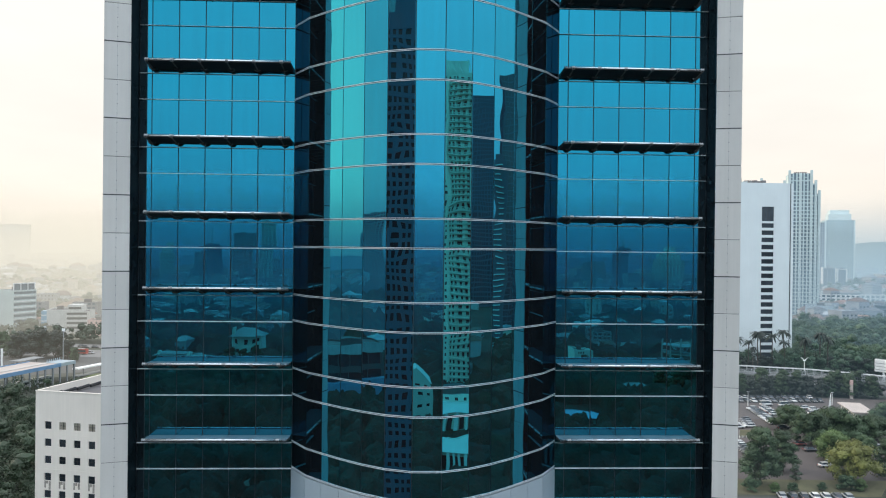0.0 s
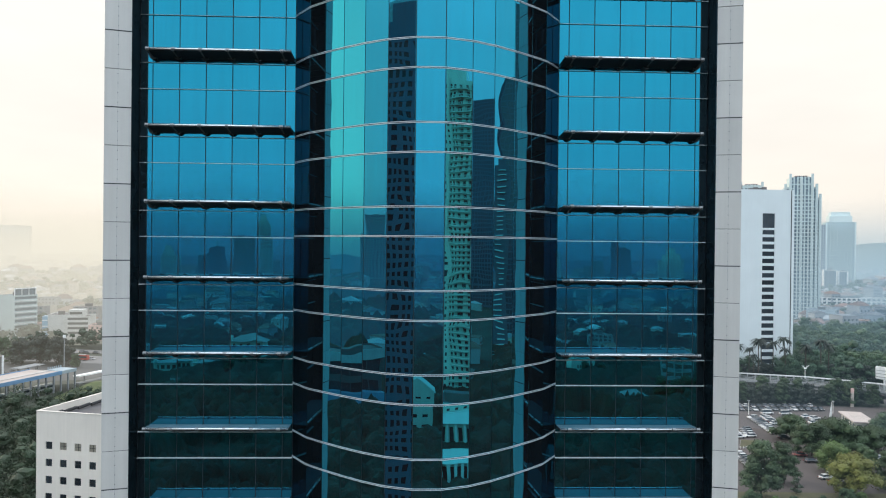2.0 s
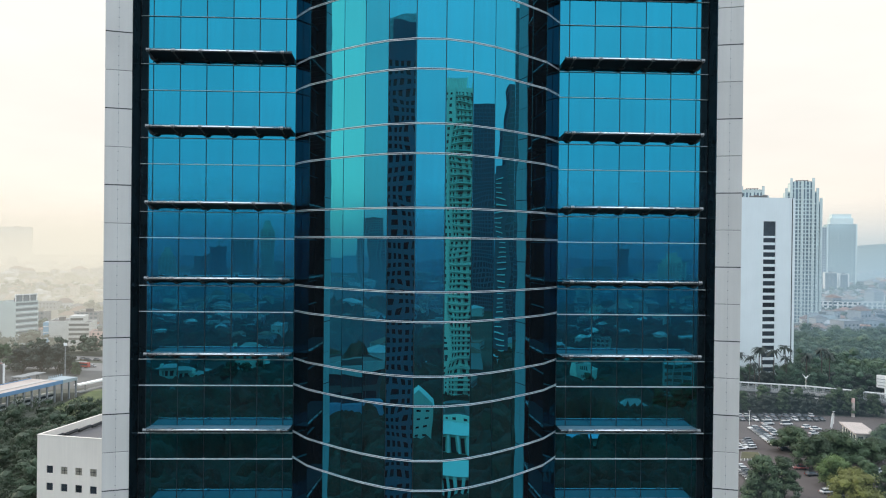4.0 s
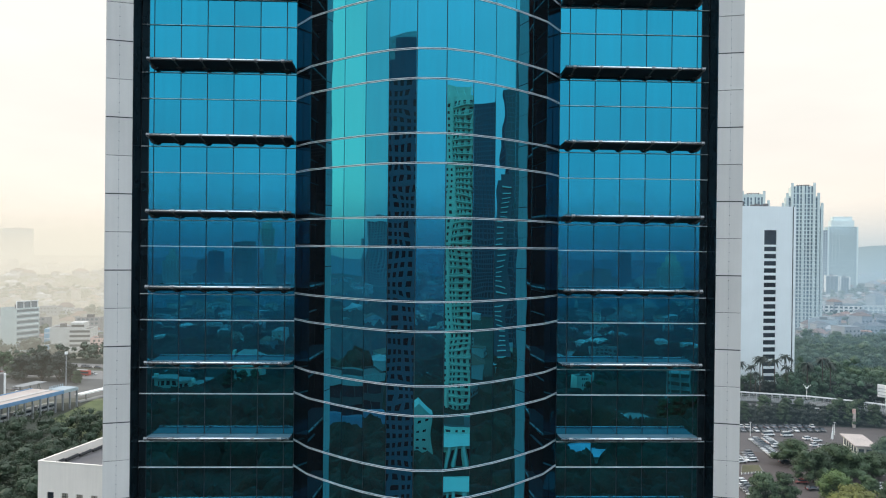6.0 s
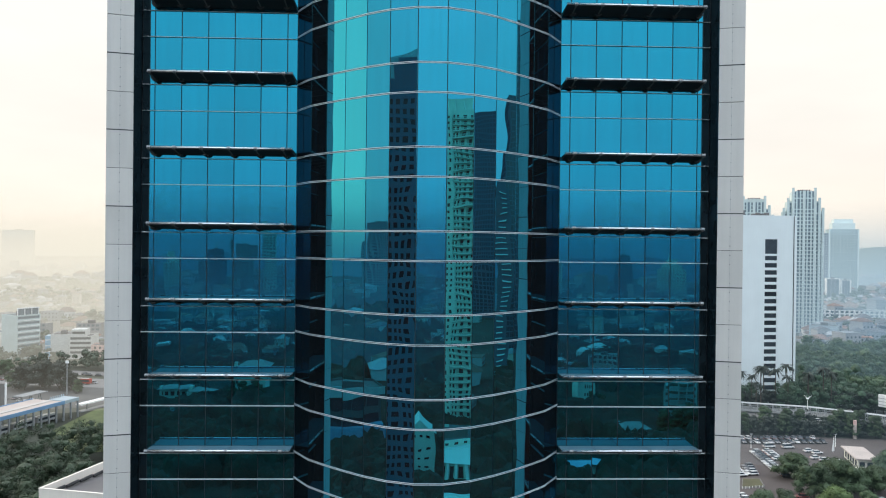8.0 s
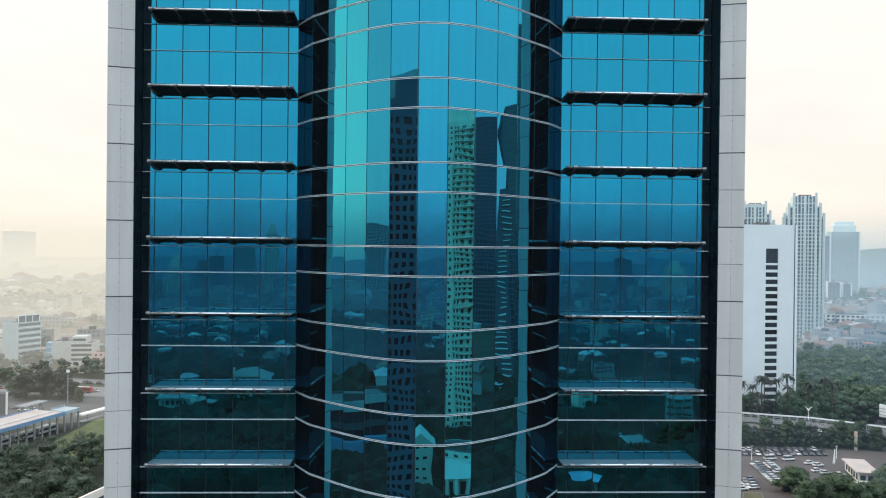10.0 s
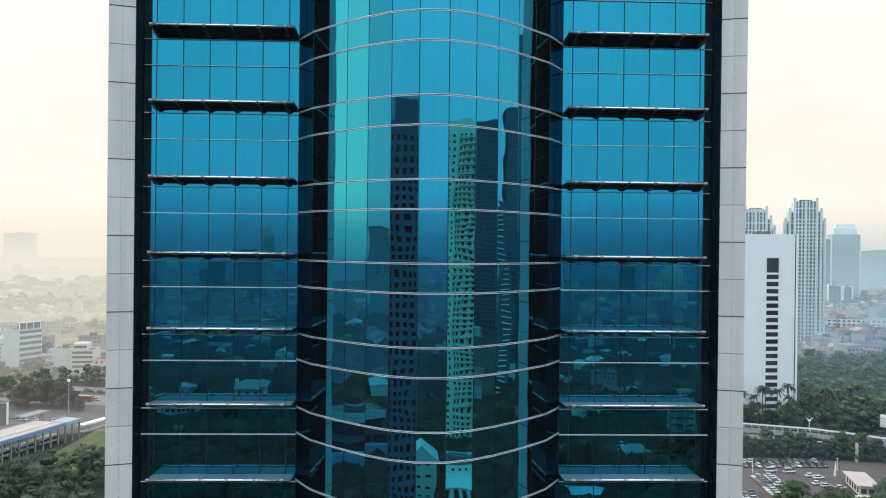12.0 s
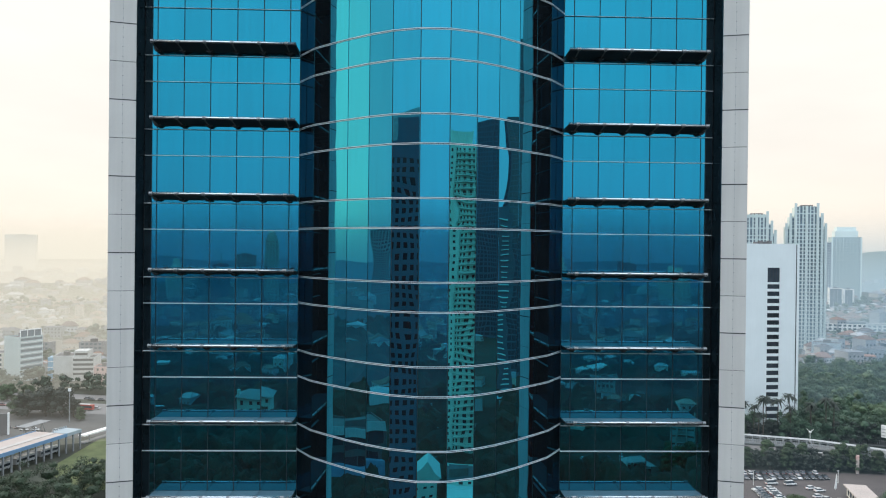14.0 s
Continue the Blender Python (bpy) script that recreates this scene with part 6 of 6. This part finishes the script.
for x in (-6.0, -2.0, 2.0, 6.0):
    for y in (0.2, 5.0, 9.8):
        bm = bmesh.new()
        box(bm, x - 0.22, x + 0.22, y - 0.2, y + 0.2, 0, 21.6)
        part("column", bm, CONCRETE, t)
make_building("office_block", "grey low office beside the avenue", "office block", 122, -470, 190, 16, 12, 9, CONCRETE, WINDOW, 5, 2, (0,))
hall(-36, -150, 190, 10, 7, 4, 5, "low shelter under park trees")
make_building("podium", "white podium block at the foot of the apartment tower", "podium", 186, -176, 227, 30, 20, 9.5, CREAM_WALL, WINDOW, 9, 2, (0,), 1.0, 0.62, 0.66)
t = make_building("office_block", "long white block with a dark glass middle storey", "office block", -272, -18, 92, 130, 20, 24, DARK_WALL, WINDOW, 24, 2, (0,), 1, 0.05, 0.30, 5.5)
bm = bmesh.new()
box(bm, -65, 65, -0.5, -0.26, 20.6, 24.2)
part("fascia", bm, GREY_WHITE, t)
bm = bmesh.new()
box(bm, -65, 65, -4.0, -0.26, 3.0, 10.0)
part("podium_front", bm, BLUE_STRIP, t, "pale blue glazed podium front")
hall(92, -284, 170, 12, 8, 4, 6, "small white house among trees", 5, WHITE_WALL, CONCRETE)
sheet("pavement", [(58, -318), (100, -318), (100, -292), (58, -292)], 0.07, PALE_ROAD, "pale car park between the trees", "car park")
for i in range(12):
    copy_thing(CARS[("white", "silver", "black", "white")[i % 4]], pose(63 + 5.6 * (i % 6), -300 - 9 * (i // 6), 0.08, 0, 0, 80 + 7 * (i % 3)))
hall(57, -228, 184, 17, 8, 4.2, 6.0, "low shed with a pale blue sheet roof", 6, CREAM_WALL, SHED_ROOF)


# ---- the low city, out to the horizon ----
def low_city(label, seed, count, pick, tall=(4, 11), size=(8, 22), skin=CITY, cover=TILE_ROOF):
    """House blocks with hipped or flat roofs over a wide stretch: walls, roofs and window bands as three masses."""
    r = random.Random(seed)
    parts = {"walls": ([], []), "roofs": ([], []), "windows": ([], [])}

    def add(key, pts, quads):
        v, f = parts[key]
        k = len(v)
        v.extend(pts)
        f.extend([tuple(i + k for i in q) for q in quads])

    for _ in range(count):
        x, y = pick(r)
        w, d, h = r.uniform(*size), r.uniform(*size), r.uniform(*tall)
        if r.random() < 0.06:
            h *= 2.4
        m = pose(x, y, 0, 0, 0, r.uniform(-25, 25))
        c = [(-w / 2, -d / 2), (w / 2, -d / 2), (w / 2, d / 2), (-w / 2, d / 2)]
        sides = ((0, 1, 5, 4), (1, 2, 6, 5), (2, 3, 7, 6), (3, 0, 4, 7))
        add("walls", [m @ Vector((a, b, 0)) for a, b in c] + [m @ Vector((a, b, h)) for a, b in c], sides)
        e = 0.5
        if r.random() < 0.65:
            q = [m @ Vector((a + math.copysign(e, a), b + math.copysign(e, b), h)) for a, b in c]
            rise = min(w, d) * 0.28
            add("roofs", q + [m @ Vector((-w * 0.2, 0, h + rise)), m @ Vector((w * 0.2, 0, h + rise))], ((0, 1, 5, 4), (1, 2, 5), (2, 3, 4, 5), (3, 0, 4)))
        else:
            add("roofs", [m @ Vector((a, b, h)) for a, b in c] + [m @ Vector((a, b, h + 0.4)) for a, b in c], sides + ((4, 5, 6, 7),))
        for fl in range(int(h / 3.3)):
            z = 1.2 + fl * 3.3
            for sy in (-1, 1):
                k = max(2, int(w / 3))
                for i in range(k):
                    u = -w / 2 + (i + 0.5) * w / k
                    yy = sy * (d / 2 + 0.04)
                    add("windows", [m @ Vector(p) for p in ((u - 0.7, yy, z), (u + 0.7, yy, z), (u + 0.7, yy, z + 1.4), (u - 0.7, yy, z + 1.4))], ((0, 1, 2, 3),))
    top = thing("houses", label, "houses", kind="stuff")
    for key, material in (("walls", skin), ("roofs", cover), ("windows", WINDOW)):
        tagged(soup(key, *parts[key], material, top), kind="stuff")


def fan(a0, a1, r0, r1):
    """A pick of places between two bearings (from +y, clockwise) and two distances."""
    def pick(r):
        a = radians(r.uniform(a0, a1))
        q = math.sqrt(r.uniform(r0 * r0, r1 * r1))
        return q * math.sin(a), q * math.cos(a)
    return pick


low_city("low houses and shops of the far eastern city", 31, 800, fan(20, 40, 700, 1400), (3.5, 9), (6, 15))
low_city("low houses along the edge of the wood", 44, 46, fan(28, 38, 655, 760), (4, 9), (8, 17))
low_city("low houses and shops of the far western city", 32, 420, fan(-36, -14, 580, 1400), (3.5, 9), (6, 16))
low_city("low houses fading into the haze", 33, 1200, fan(-40, 45, 1400, 3400), (5, 12), (10, 28))
low_city("low houses behind the park", 34, 620, fan(140, 220, 700, 1500), (5, 13), (8, 20))
low_city("low houses behind the park in haze", 35, 500, fan(130, 230, 1500, 3200), (5, 14), (14, 40))
low_city("small sheds and parked traffic behind the park", 38, 80, fan(152, 208, 290, 560), (1.4, 4.5), (2.0, 6), CITY, PALE_ROOF)
low_city("low houses between the park trees", 43, 170, fan(150, 210, 430, 760), (4.0, 9), (5, 12), CITY, PALE_ROOF)
low_city("low houses of the western streets", 36, 160, fan(-125, -72, 420, 1700))
low_city("low houses of the eastern streets", 37, 180, fan(72, 110, 300, 1200))

# ---- the hill beyond ----
bm = bmesh.new()
prev = None
for i in range(41):
    u = i / 40
    x = 1300 + 1500 * u
    h = 170 * math.sin(math.pi * (0.05 + 0.9 * u)) ** 0.8 * (0.85 + 0.25 * noise.noise((u * 6, 1.3, 0)))
    row = [bm.verts.new((x, 2350 + 200 * noise.noise((u * 4, 0, 2)), -1)), bm.verts.new((x * 1.05, 2650, h)), bm.verts.new((x * 1.1, 3000, -1))]
    if prev:
        bm.faces.new((prev[0], row[0], row[1], prev[1]))
        bm.faces.new((prev[1], row[1], row[2], prev[2]))
    prev = row
tagged(place("hill", mesh_of("hill", bm, LEAF[3], True)), "wooded hill far off in blue haze", "hill", kind="structure")
